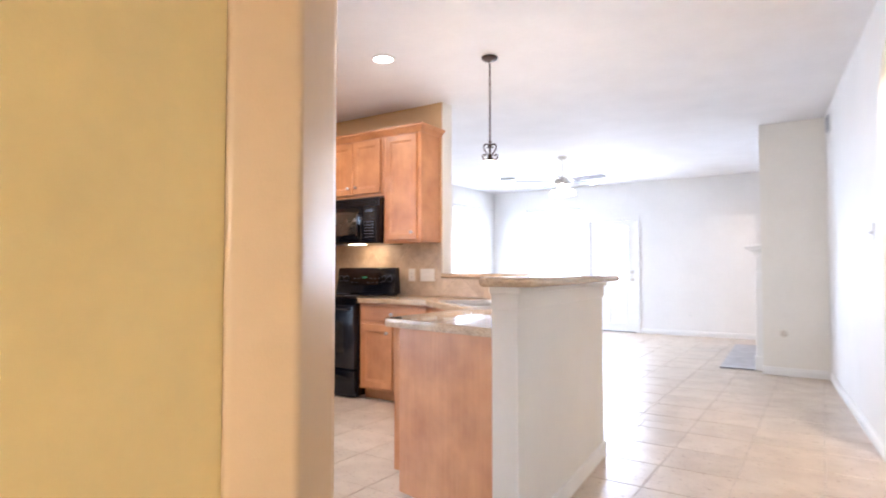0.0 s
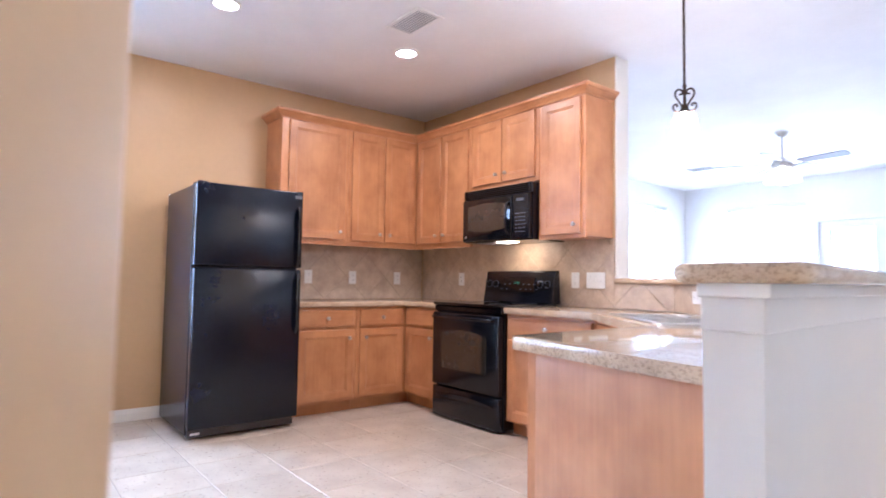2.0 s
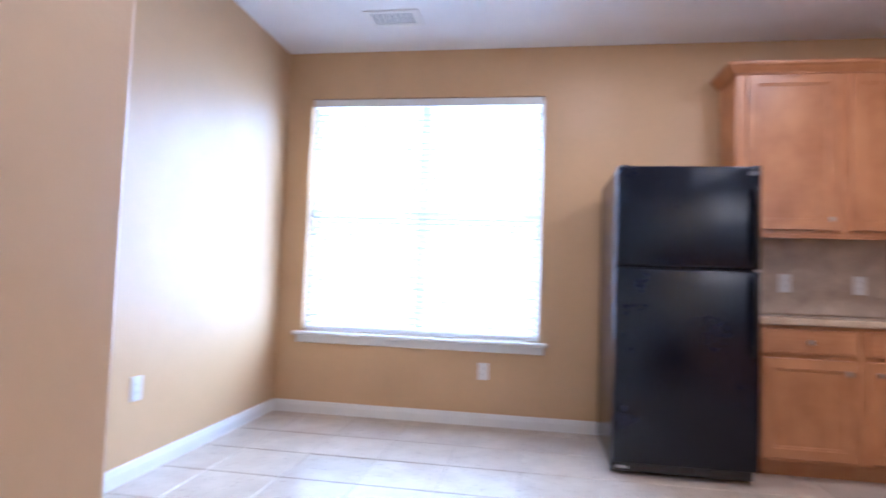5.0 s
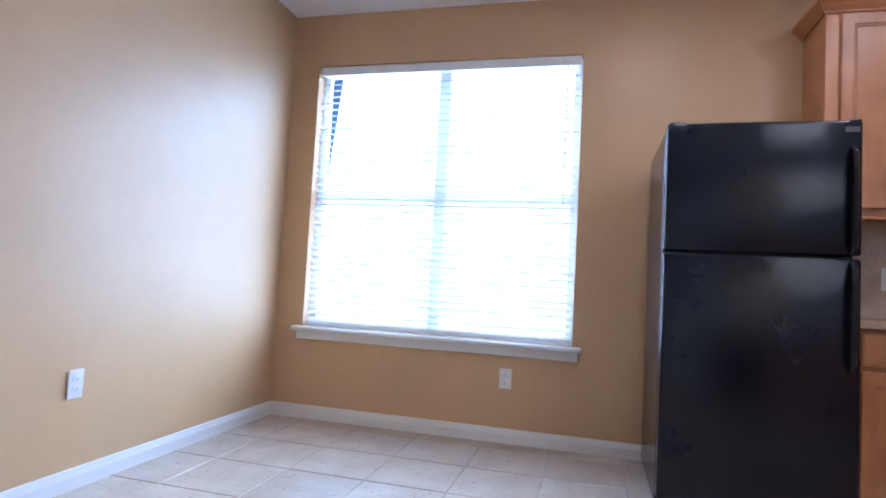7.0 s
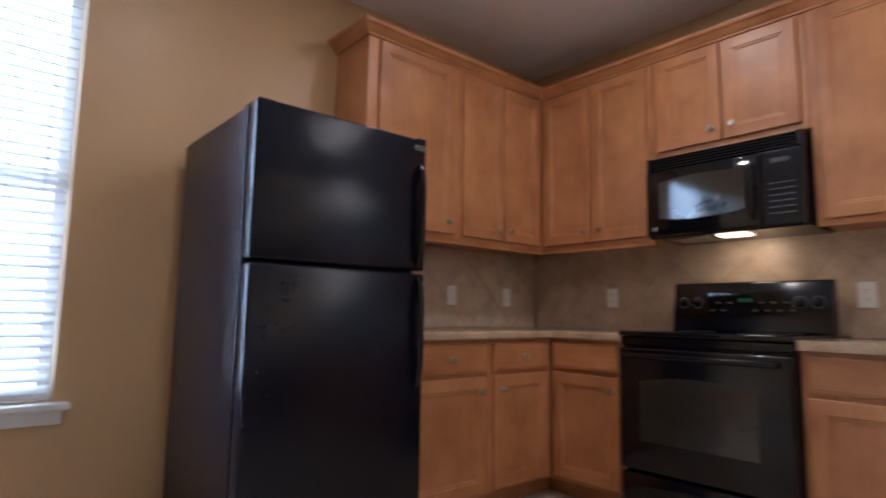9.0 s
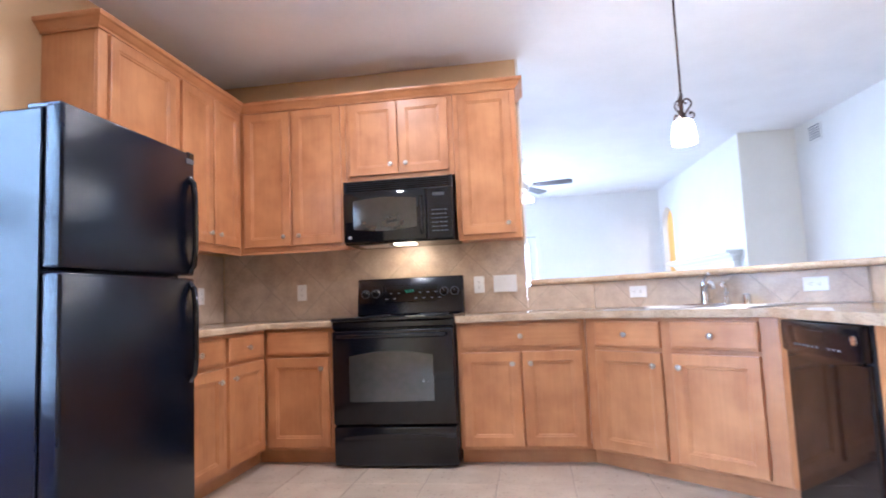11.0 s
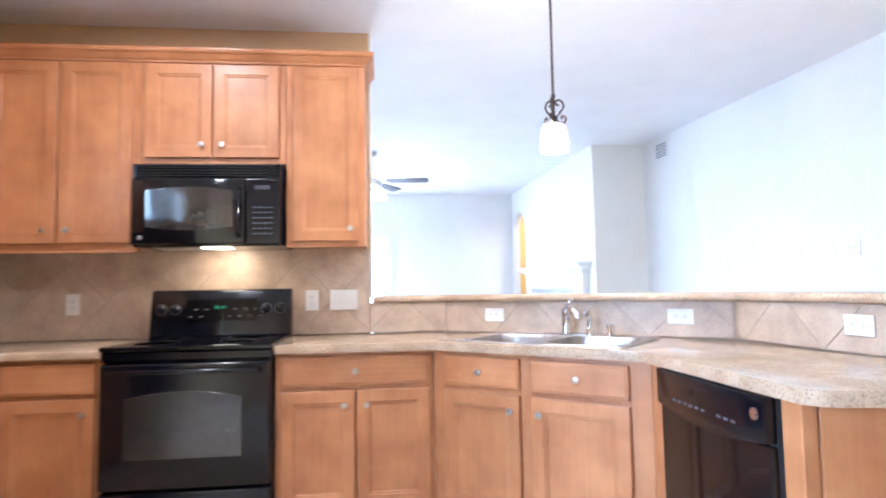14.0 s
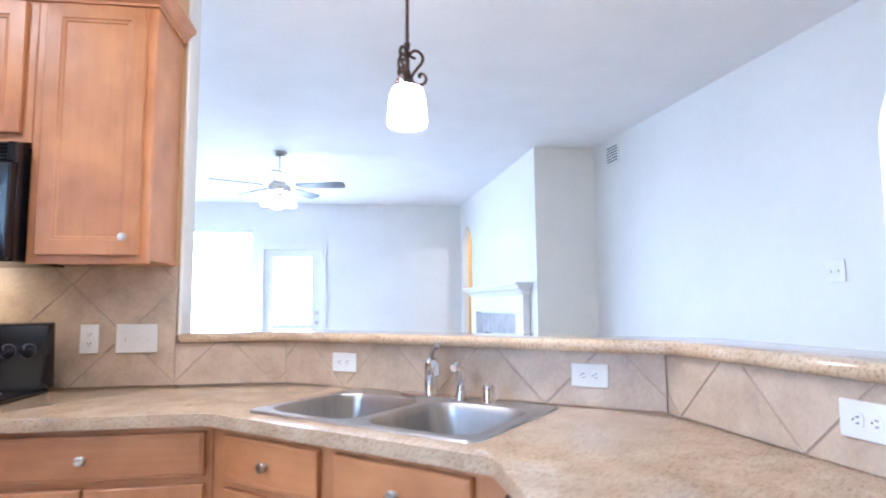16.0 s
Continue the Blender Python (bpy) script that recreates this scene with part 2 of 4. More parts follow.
def tube(bm, pts, r, n=10):
    pts = [Vector(p) for p in pts]
    loops, ref = [], None
    for i, p in enumerate(pts):
        d = (pts[min(i + 1, len(pts) - 1)] - pts[max(i - 1, 0)]).normalized()
        if ref is None:
            ref = d.orthogonal().normalized()
        ref = (ref - d * ref.dot(d)).normalized()
        o = d.cross(ref)
        rr = r[i] if isinstance(r, (list, tuple)) else r
        loops.append([p + (ref * math.cos(2 * math.pi * k / n) + o * math.sin(2 * math.pi * k / n)) * rr for k in range(n)])
    loft(bm, loops)
    bmesh.ops.recalc_face_normals(bm, faces=bm.faces)
    return bm


def rounded(w, h, r, n=6, cx=0.0, cy=0.0):
    out = []
    for qx, qy, a0 in ((1, 1, 0), (-1, 1, 90), (-1, -1, 180), (1, -1, 270)):
        for k in range(n + 1):
            a = radians(a0 + 90 * k / n)
            out.append((cx + qx * (w / 2 - r) + r * math.cos(a), cy + qy * (h / 2 - r) + r * math.sin(a)))
    return out


def fillet(pts, radii, n=6):
    """Rounds the corners of a plan polygon."""
    out = []
    for i, p in enumerate(pts):
        r = radii[i]
        if not r:
            out.append(p)
            continue
        p, a, c = Vector(p), Vector(pts[i - 1]), Vector(pts[(i + 1) % len(pts)])
        u, v = (a - p).normalized(), (c - p).normalized()
        half = u.angle(v) / 2
        s, e = p + u * (r / math.tan(half)), p + v * (r / math.tan(half))
        m = p + (u + v).normalized() * (r / math.sin(half))
        a0, a1 = math.atan2(*(s - m).yx), math.atan2(*(e - m).yx)
        d = (a1 - a0 + math.pi) % (2 * math.pi) - math.pi
        out += [(m.x + r * math.cos(a0 + d * k / n), m.y + r * math.sin(a0 + d * k / n)) for k in range(n + 1)]
    return out


def mesh_of(name, bm, material, smooth=False):
    bmesh.ops.recalc_face_normals(bm, faces=bm.faces)
    me = bpy.data.meshes.new(name)
    bm.to_mesh(me)
    bm.free()
    me.materials.append(material)
    if smooth:
        for p in me.polygons:
            p.use_smooth = p.area < 0.01 and abs(p.normal.z) < 0.999
        me.set_sharp_from_angle(angle=radians(35))
    return me


def part(name, bm, material, parent, label="", smooth=False, at=None):
    ob = new(name, mesh_of(name, bm, material, smooth))
    ob.parent = parent
    if at is not None:
        ob.matrix_basis = at
    return tagged(ob, label)


def thing(name, m, label, category, group="", kind=""):
    ob = new(name)
    ob.empty_display_size = 0.1
    ob.matrix_basis = m
    return tagged(ob, label, category, group, kind)


def solid(name, bm, material, label, category, kind="structure", smooth=False):
    return tagged(new(name, mesh_of(name, bm, material, smooth)), label, category, "", kind)


def boxes(*rows):
    bm = bmesh.new()
    for r in rows:
        box(bm, *r)
    return bm


# ---- the shell ----
WX0, WX1, WZ0, WZ1 = -4.665, -2.893, 0.608, 2.388
solid("wall_west", boxes((-0.15, 0, SY, WX0, 0, CEIL), (-0.15, 0, WX1, 0, 0, CEIL), (-0.15, 0, WX0, WX1, 0, WZ0), (-0.15, 0, WX0, WX1, WZ1, CEIL)),
      M_TAN, "tan painted kitchen wall with a wide window", "wall")
solid("wall_kitchen_back", boxes((-0.57, 2.333, 0.006, 0.14, 0, CEIL)), M_TAN, "tan painted kitchen wall behind the stove", "wall")
solid("wall_living_side_of_kitchen", boxes((LWX, 2.330, 0.143, 0.156, 0, CEIL)), M_WHITEWALL, "white painted wall of the living room", "wall")
solid("wall_end", soft(boxes((2.335, 2.350, 0.0, 0.156, 1.10, CEIL)), 0.006), M_CREAM, "cream painted rounded end of the kitchen wall", "wall")
solid("wall_living_west", boxes((LWX - 0.15, LWX, 0.14, 4.53, 0, CEIL), (LWX - 0.15, LWX, 5.53, NY, 0, CEIL), (LWX - 0.15, LWX, 4.53, 5.53, 0, 0.6), (LWX - 0.15, LWX, 4.53, 5.53, 2.40, CEIL)),
      M_WHITEWALL, "white living room wall with a bright window", "wall")
solid("wall_north", boxes((LWX - 0.15, 0.29, NY, NY + 0.15, 0, CEIL), (1.49, 1.65, NY, NY + 0.15, 0, CEIL), (2.49, 4.72, NY, NY + 0.15, 0, CEIL), (0.29, 1.49, NY, NY + 0.15, 0, 0.6),
                          (0.29, 1.49, NY, NY + 0.15, 2.36, CEIL), (1.65, 2.49, NY, NY + 0.15, 2.05, CEIL)), M_WHITEWALL, "white living room wall with window and garden door", "wall")


def arch_wall(name, x0, x1, y0, y1, a0, a1, spring, material, label):
    r, c = (a1 - a0) / 2, (a0 + a1) / 2
    pts = [(y0, 0), (a0, 0)] + [(c - r * math.cos(math.pi * k / 20), spring + r * math.sin(math.pi * k / 20)) for k in range(21)] + [(a1, 0), (y1, 0), (y1, CEIL), (y0, CEIL)]
    return solid(name, prism(bmesh.new(), [(x0, y, z) for y, z in pts], (x1 - x0, 0, 0)), material, label, "wall")


EAST = Matrix.Translation((EX, 2.71, 0)) @ pose(0, 0, 0, 0, 0, 5.0)      # and so does the east wall
AE, SWE, VTE = 2.91, 2.62, 0.40   # arch, switch and vent, counted southwards from its north corner
arch_wall("wall_east", 0.0, 0.14, -9.85, 0.0, -AE - 1.01, -AE, 2.0, M_WHITEWALL, "white living room wall with an arched opening").matrix_basis = EAST
FIRE = Matrix.Translation((4.778, 2.71, 0)) @ pose(0, 0, 0, 0, 0, 2.6)   # the fireplace wall stands a little askew
arch_wall("wall_fireplace", 0.0, 0.09, 0.003, 3.405, 2.67, 3.30, 2.05, M_WHITEWALL, "white fireplace wall with a narrow arched opening").matrix_basis = FIRE
solid("wall_chimney_side", boxes((4.778, EX + 0.05, 2.695, 2.712, 0, CEIL)), M_CREAM, "cream painted side of the chimney breast", "wall")
solid("wall_passage", boxes((4.73, 6.6, NY, NY + 0.15, 0, CEIL), (6.5, 6.65, 2.86, NY, 0, CEIL), (6.5, 6.65, -3.0, 2.7, 0, CEIL), (6.02, 6.5, -3.1, -3.0, 0, CEIL)), M_YELLOW, "yellow painted passage wall beyond the arches", "wall")
solid("wall_nook_south", boxes((-0.15, 3.50, SY - 0.15, SY, 0, CEIL)), M_TAN, "tan painted wall of the breakfast nook", "wall")
core = fillet([(3.45, SY), (3.45, -3.475), (4.36, -3.485), (4.42, -3.555), (4.53, -3.75), (4.45, -3.85), (4.2, -3.85), (4.2, SY)],
              [0, 0.02, 0.012, 0.012, 0.02, 0.02, 0, 0], 5)
solid("wall_hall_west", boxes((4.2, 4.44, -7.0, -3.852, 0, CEIL)), M_YELLOW, "yellow painted hall wall", "wall")
solid("wall_pantry", prism(bmesh.new(), [(x, y, 0) for x, y in core], (0, 0, CEIL)), M_TAN, "tan painted pantry wall with a chamfered corner", "wall", smooth=True)
# unseen south end of the hall, opened for the added fill
solid("wall_hall_south", boxes((4.2, 4.5, -7.15, -7.0, 0, CEIL), (5.3, 6.5, -7.15, -7.0, 0, CEIL), (4.5, 5.3, -7.15, -7.0, 0, 0.7), (4.5, 5.3, -7.15, -7.0, 2.25, CEIL)), M_CREAM, "unseen cream hall wall with an opening added for the fill", "wall")
solid("ceiling", boxes((-0.75, 6.65, -7.15, NY + 0.2, CEIL, CEIL + 0.12)), M_CEIL, "white textured ceiling over kitchen and living room", "ceiling")
solid("ground", boxes((-60, 60, -60, 60, -0.6, -0.25)), surface("dry_lawn", (0.10, 0.12, 0.05), 0.9, vary=0.3, scale=2), "dry lawn outside", "ground")

HWE, INX, OUTX = -2.40, 4.195, 4.312   # the end of the half wall
# half wall of the peninsula: a plan of three legs
HW_IN = [(2.350, 0.0), (2.80, 0.0), (4.06, -0.955), (INX, HWE)]
HW_OUT = [(OUTX, HWE), (4.20, -0.99), (2.847, 0.14), (2.350, 0.14)]
SINK_TURN = math.degrees(math.atan2(-0.955, 1.26))            # heading of the middle leg
PEN_TURN = math.degrees(math.atan2(HWE + 0.955, INX - 4.06))  # heading of the peninsula leg


def offset_line(pts, d):
    """Moves an open plan line sideways, to its left by d."""
    out = []
    for i, p in enumerate(pts):
        p = Vector(p)
        dirs = []
        if i:
            dirs.append((p - Vector(pts[i - 1])).normalized())
        if i < len(pts) - 1:
            dirs.append((Vector(pts[i + 1]) - p).normalized())
        ns = [Vector((-q.y, q.x)) for q in dirs]
        b = sum(ns, Vector((0, 0))).normalized()
        out.append(tuple(p + b * (d / b.dot(ns[0]))))
    return out


MID = [(2.335, 0.07), (2.8235, 0.07), (4.13, -0.9725), ((INX + OUTX) / 2, HWE)]
hw = bmesh.new()
prism(hw, [(x, y, 0) for x, y in HW_IN + HW_OUT], (0, 0, 1.066))
half_wall = solid("wall_half", hw, M_CREAM, "cream painted half wall behind the peninsula counter", "half wall")


def band(name, d, z0, z1, m, r=0.004, end=0.0):
    """A moulding round the end and the living-room side of the half wall."""
    line = offset_line([(2.350, 0.14), (2.847, 0.14), (4.20, -0.99), (OUTX, HWE)], d)
    line[-1] = (line[-1][0], HWE - d)
    inner = [(INX - end, HWE - d), (INX - end, HWE - 0.001), (OUTX + 0.001, HWE - 0.001), (4.201, -0.99), (2.8475, 0.141), (2.350, 0.141)]
    return solid(name, soft(prism(bmesh.new(), [(x, y, z0) for x, y in line + inner], (0, 0, z1 - z0)), r), m, "white moulding round the half wall", "moulding")


band("trim_half_wall_frieze", 0.010, 0.972, 1.064, M_CREAM)
band("trim_half_wall_cap", 0.026, 1.040, 1.071, M_CREAM, 0.004)
band("baseboard_half_wall", 0.014, 0.0, 0.09, M_TRIM)

# ---- bar top and counters ----
bar_in, bar_out = offset_line(MID, -0.106), offset_line(MID, 0.160)
bar_in[0], bar_out[0] = (2.351, bar_in[0][1]), (2.351, bar_out[0][1])
bar_pts = bar_in[:-1] + [(bar_in[-1][0], HWE - 0.055), (bar_out[-1][0], HWE - 0.055)] + bar_out[:-1][::-1]
bar = prism(bmesh.new(), [(x, y, 1.068) for x, y in fillet(bar_pts, [0, 0.03, 0.03, 0.05, 0.05, 0.03, 0.03, 0])], (0, 0, 0.040))


def nosed(bm, r=0.0192, seg=5):
    """Rounds the upper and lower rims of a slab."""
    bmesh.ops.recalc_face_normals(bm, faces=bm.faces)
    edges = [e for e in bm.edges if e.is_manifold and abs(e.verts[0].co.z - e.verts[1].co.z) < 1e-5 and e.calc_face_angle(0) > radians(60)]
    bmesh.ops.bevel(bm, geom=edges, offset=r, segments=seg, affect="EDGES", profile=0.5, clamp_overlap=True)
    return bm


solid("bar_top", nosed(bar), M_GRANITE, "beige speckled granite bar top on the half wall", "bar top", "", True)

FACE, OVER, CT0, CT1 = 0.655, 0.037, 0.848, 0.888
SX0, SX1 = 1.122, 1.892  # the stove
FRY = -1.70              # the cabinets end beside the refrigerator
DIAG_TURN, DIAG_LEN = -40.5, 1.045
C1 = Vector((2.66, -FACE))                                                                             # the diagonal cabinet face starts
C2 = C1 + DIAG_LEN * Vector((math.cos(radians(DIAG_TURN)), math.sin(radians(DIAG_TURN))))              # and ends here
P_END = Vector((3.462, -2.130))                                                                        # the peninsula face ends
FACE_TURN = math.degrees(math.atan2(P_END.y - C2.y, P_END.x - C2.x))
left_top = fillet([(0.004, FRY), (FACE + OVER, FRY), (FACE + OVER, -FACE - OVER), (SX0 - 0.003, -FACE - OVER), (SX0 - 0.003, -0.004), (0.004, -0.004)], [0, 0.01, 0.03, 0, 0, 0])
solid("countertop_corner", nosed(prism(bmesh.new(), [(x, y, CT0) for x, y in left_top], (0, 0, CT1 - CT0))), M_GRANITE, "beige speckled granite countertop in the corner", "countertop", "", True)
nose = offset_line([(SX1 + 0.003, -FACE), tuple(C1), tuple(C2), tuple(P_END)], -OVER)
right_top = fillet([(SX1 + 0.003, -0.004)] + nose[:3] + [(nose[3][0] + 0.008, nose[3][1] - 0.075), (INX - 0.008, -2.345), (4.0545, -0.957), (2.7975, -0.004), (2.350, -0.004)],
                   [0, 0.01, 0.06, 0.06, 0.075, 0, 0, 0, 0])
# the sink sits square to the diagonal cabinet
SINK = Matrix.Translation((3.262, -0.748, CT1)) @ pose(0, 0, 0, 0, 0, DIAG_TURN)


def plate_with_holes(outer, holes, z):
    bm = bmesh.new()
    edges = []
    for lp in [outer] + holes:
        vs = [bm.verts.new((x, y, z)) for x, y in lp]
        edges += [bm.edges.new((vs[i], vs[(i + 1) % len(vs)])) for i in range(len(vs))]
    bmesh.ops.triangle_fill(bm, use_beauty=True, use_dissolve=False, edges=edges)
    return bm


hole = [tuple((SINK @ Vector((x, y, 0))).xy) for x, y in rounded(0.80, 0.50, 0.04)]
slab = plate_with_holes(right_top, [hole], CT0)
res = bmesh.ops.extrude_face_region(slab, geom=slab.faces[:])
bmesh.ops.translate(slab, verts=[v for v in res["geom"] if isinstance(v, bmesh.types.BMVert)], vec=(0, 0, CT1 - CT0))
bmesh.ops.recalc_face_normals(slab, faces=slab.faces)
outer_edges = [e for e in slab.edges if e.is_manifold and abs(e.verts[0].co.z - e.verts[1].co.z) < 1e-5 and e.calc_face_angle(0) > radians(60)
               and ((e.verts[0].co.xy - Vector((3.262, -0.748))).length > 0.475)]
bmesh.ops.bevel(slab, geom=outer_edges, offset=0.0192, segments=5, affect="EDGES", profile=0.5, clamp_overlap=True)
solid("countertop_peninsula", slab, M_GRANITE, "beige speckled granite countertop with a cut-out for the sink", "countertop", "", True)


# ---- cabinets ----
def panel_mesh(w, h, t=0.02, fr=0.055, flat=False):
    """A door or drawer front: x across, z up, its face towards -y; the field sunk behind a stepped frame."""
    steps = [(0, 0), (0, t - 0.003), (0.003, t)]
    if not flat:
        steps += [(fr, t), (fr + 0.003, t - 0.004), (fr + 0.012, t - 0.005), (fr + 0.016, t - 0.010)]
    else:
        steps += [(0.010, t), (0.013, t + 0.002)]
    bm = bmesh.new()
    loft(bm, [[(i, -y, i), (w - i, -y, i), (w - i, -y, h - i), (i, -y, h - i)] for i, y in steps])
    return bm


def knob(parent, x, z, y=-0.02):
    bm = lathe(bmesh.new(), [(0.0001, 0), (0.008, 0), (0.006, 0.004), (0.006, 0.012), (0.015, 0.016), (0.0165, 0.021), (0.013, 0.027), (0.0001, 0.029)], 14, (x, y, z), "-y")
    return part("knob", bm, M_NICKEL, parent, "round satin nickel knob", True)


def front(thing_, name, x, z, w, h, y, knob_at, flat=False):
    d = part(name, panel_mesh(w, h, flat=flat), M_WOODH if flat else M_WOOD, thing_, "", False, pose(x, y, z))
    if knob_at:
        knob(d, *knob_at)
    return d


def base_unit(m, w, fronts, label, depth=FACE, toe=(0, 0)):
    """A base cabinet: body with toe kick, face frame, then its fronts as (kind, x, width, knob side)."""
    t = thing("base_cabinet", m, label, "cabinet", "base cabinets")
    part("body", boxes((0.001, w - 0.001, -depth + 0.02, -0.004, 0.10, CT0 - 0.002)), M_WOOD, t)
    part("toe_kick", boxes((0.001 - toe[0], w - 0.001 + toe[1], -depth + 0.075, -depth + 0.09, 0, 0.10)), M_WOODH, t)
    fr = bmesh.new()
    box(fr, 0.001, w - 0.001, -depth, -depth + 0.02, 0.095, CT0 - 0.002)
    part("face_frame", soft(fr, 0.002, 1), M_WOOD, t)
    for kind, x, ww, side in fronts:
        if kind == "drawer":
            front(t, "drawer", x, 0.690, ww, 0.137, -depth - 0.001, (ww / 2, 0.0685, -0.022) if side else None, True)
        else:
            front(t, "door", x, 0.115, ww, 0.550, -depth - 0.001, ((0.048 if side == "l" else ww - 0.048), 0.550 - 0.068))
    return t


# left wall (facing +x): local x runs along +y
base_unit(pose(0, FRY, 0, 0, 0, 90), 0.545, [("drawer", 0.03, 0.485, 1), ("door", 0.03, 0.485, "r")], "honey maple base cabinet beside the refrigerator")
base_unit(pose(0, -1.155, 0, 0, 0, 90), 0.50, [("drawer", 0.03, 0.42, 1), ("door", 0.03, 0.42, "l")], "honey maple base cabinet next to the corner", toe=(0, 0.075))
base_unit(pose(FACE, 0, 0), SX0 - 0.004 - FACE, [("drawer", 0.025, 0.41, 0), ("door", 0.025, 0.41, "r")], "honey maple corner cabinet beside the stove", toe=(0.0745, 0))
kx = C1.x
base_unit(pose(SX1 + 0.004, 0, 0), kx - SX1 - 0.004, [("drawer", 0.028, 0.712, 1), ("door", 0.028, 0.350, "r"), ("door", 0.390, 0.350, "l")], "honey maple base cabinet with wide drawer and two doors", toe=(0, 0.031))
sd = thing("sink_cabinet", pose(kx, -FACE, 0, 0, 0, DIAG_TURN), "honey maple diagonal sink cabinet with two doors", "cabinet", "base cabinets")
part("face_frame", soft(boxes((0.0, DIAG_LEN, 0.0, 0.02, 0.095, CT0 - 0.002)), 0.002, 1), M_WOOD, sd)
part("toe_kick", boxes((-0.03, DIAG_LEN + 0.03, 0.075, 0.09, 0, 0.10)), M_WOODH, sd)
part("filler_strip", soft(boxes((0.001, 0.106, 0.0, 0.02, 0.10, CT0 - 0.002)), 0.002, 1), M_WOOD, sd, at=pose(DIAG_LEN, 0, 0, 0, 0, FACE_TURN - DIAG_TURN))
for xx, ww, side in ((0.075, 0.40, "r"), (0.535, 0.425, "l")):
    front(sd, "drawer_front", xx, 0.690, ww, 0.137, -0.001, (ww / 2, 0.0685, -0.022), True)
    front(sd, "door", xx, 0.115, ww, 0.550, -0.001, ((0.04 if side == "l" else ww - 0.04), 0.482))
pen = thing("peninsula_end", pose(P_END.x, P_END.y, 0, 0, 0, -14), "honey maple end panel and post closing the peninsula", "cabinet", "base cabinets")
part("end_panel", soft(boxes((0.045, 0.738, 0.0, 0.018, 0.0, CT0 - 0.002)), 0.002, 1), M_WOOD, pen)
part("corner_post", soft(boxes((0.0, 0.045, 0.0, 0.075, 0.10, CT0 - 0.002)), 0.003, 1), M_WOOD, pen, at=pose(0, 0, 0, 0, 0, 14))
part("toe_kick", boxes((0.075, 0.09, 0.018, 0.09, 0, 0.10)), M_WOODH, pen)
part("back_rail", boxes((0.046, 0.60, 0.09, 0.11, 0.10, CT0 - 0.002)), M_WOOD, pen)

UZ0, UZ1, UD = 1.397, 2.415, 0.322


def upper_unit(m, w, doors, label, z0=UZ0, end=False):
    t = thing("wall_cabinet", m, label, "cabinet", "wall cabinets")
    part("body", soft(boxes((0.001, w - 0.001, -UD + 0.02, -0.001, z0, UZ1)), 0.002, 1), M_WOOD, t)
    part("face_frame", soft(boxes((0.0005, w - 0.0005, -UD, -UD + 0.02, z0 - 0.012, UZ1 + 0.001)), 0.002, 1), M_WOOD, t)
    for x, ww, side in doors:
        h = UZ1 - z0 - 0.044
        front(t, "door", x, z0 + 0.02, ww, h, -UD - 0.001, ((0.048 if side == "l" else ww - 0.048), 0.066))
    return t


upper_unit(pose(0, -1.705, 0, 0, 0, 90), 0.63, [(0.065, 0.525, "r")], "honey maple wall cabinet with one wide door")
upper_unit(pose(0, -1.074, 0, 0, 0, 90), 0.752, [(0.03, 0.335, "r"), (0.380, 0.335, "l")], "honey maple wall cabinet with two doors in the corner")
upper_unit(pose(UD, 0, 0), SX0 - UD, [(0.035, 0.35, "r"), (0.405, 0.36, "l")], "honey maple two-door wall cabinet beside the microwave oven")
upper_unit(pose(SX0 + 0.001, 0, 0), SX1 - SX0 - 0.002, [(0.03, 0.345, "r"), (0.386, 0.345, "l")], "short honey maple wall cabinet above the microwave oven", 1.855)
upper_unit(pose(SX1, 0, 0), 0.430, [(0.035, 0.360, "r")], "tall single-door honey maple wall cabinet at the wall end")

# crown moulding swept along the cabinet tops
CR = [(0.0, 0.0), (0.010, 0.0), (0.012, 0.010), (0.022, 0.018), (0.040, 0.040), (0.052, 0.046), (0.056, 0.058), (0.056, 0.068), (0.0, 0.068)]
crown_line = [(0.0, -1.707), (UD + 0.001, -1.707), (UD + 0.001, -UD - 0.001), (2.319, -UD - 0.001), (2.319, -0.002)]
loops = [offset_line(crown_line, -d) for d, z in CR]
cb = bmesh.new()
loft(cb, [[(*loops[j][i], UZ1 - 0.014 + CR[j][1]) for j in range(len(CR))] for i in range(len(crown_line))])
solid("crown_moulding", cb, M_WOODH, "honey maple crown moulding along the wall cabinets", "moulding")
rb = bmesh.new()
rl = [(UD - 0.004, -1.70), (UD - 0.004, -UD + 0.004), (SX0, -UD + 0.004)]
for a, c in ((0.0, 0.0),):
    i0, i1 = rl, offset_line(rl, 0.016)
    prism(rb, [(x, y, UZ0 - 0.030) for x, y in i0 + i1[::-1]], (0, 0, 0.018))
solid("light_rail", rb, M_WOODH, "maple light rail under the wall cabinets", "moulding")


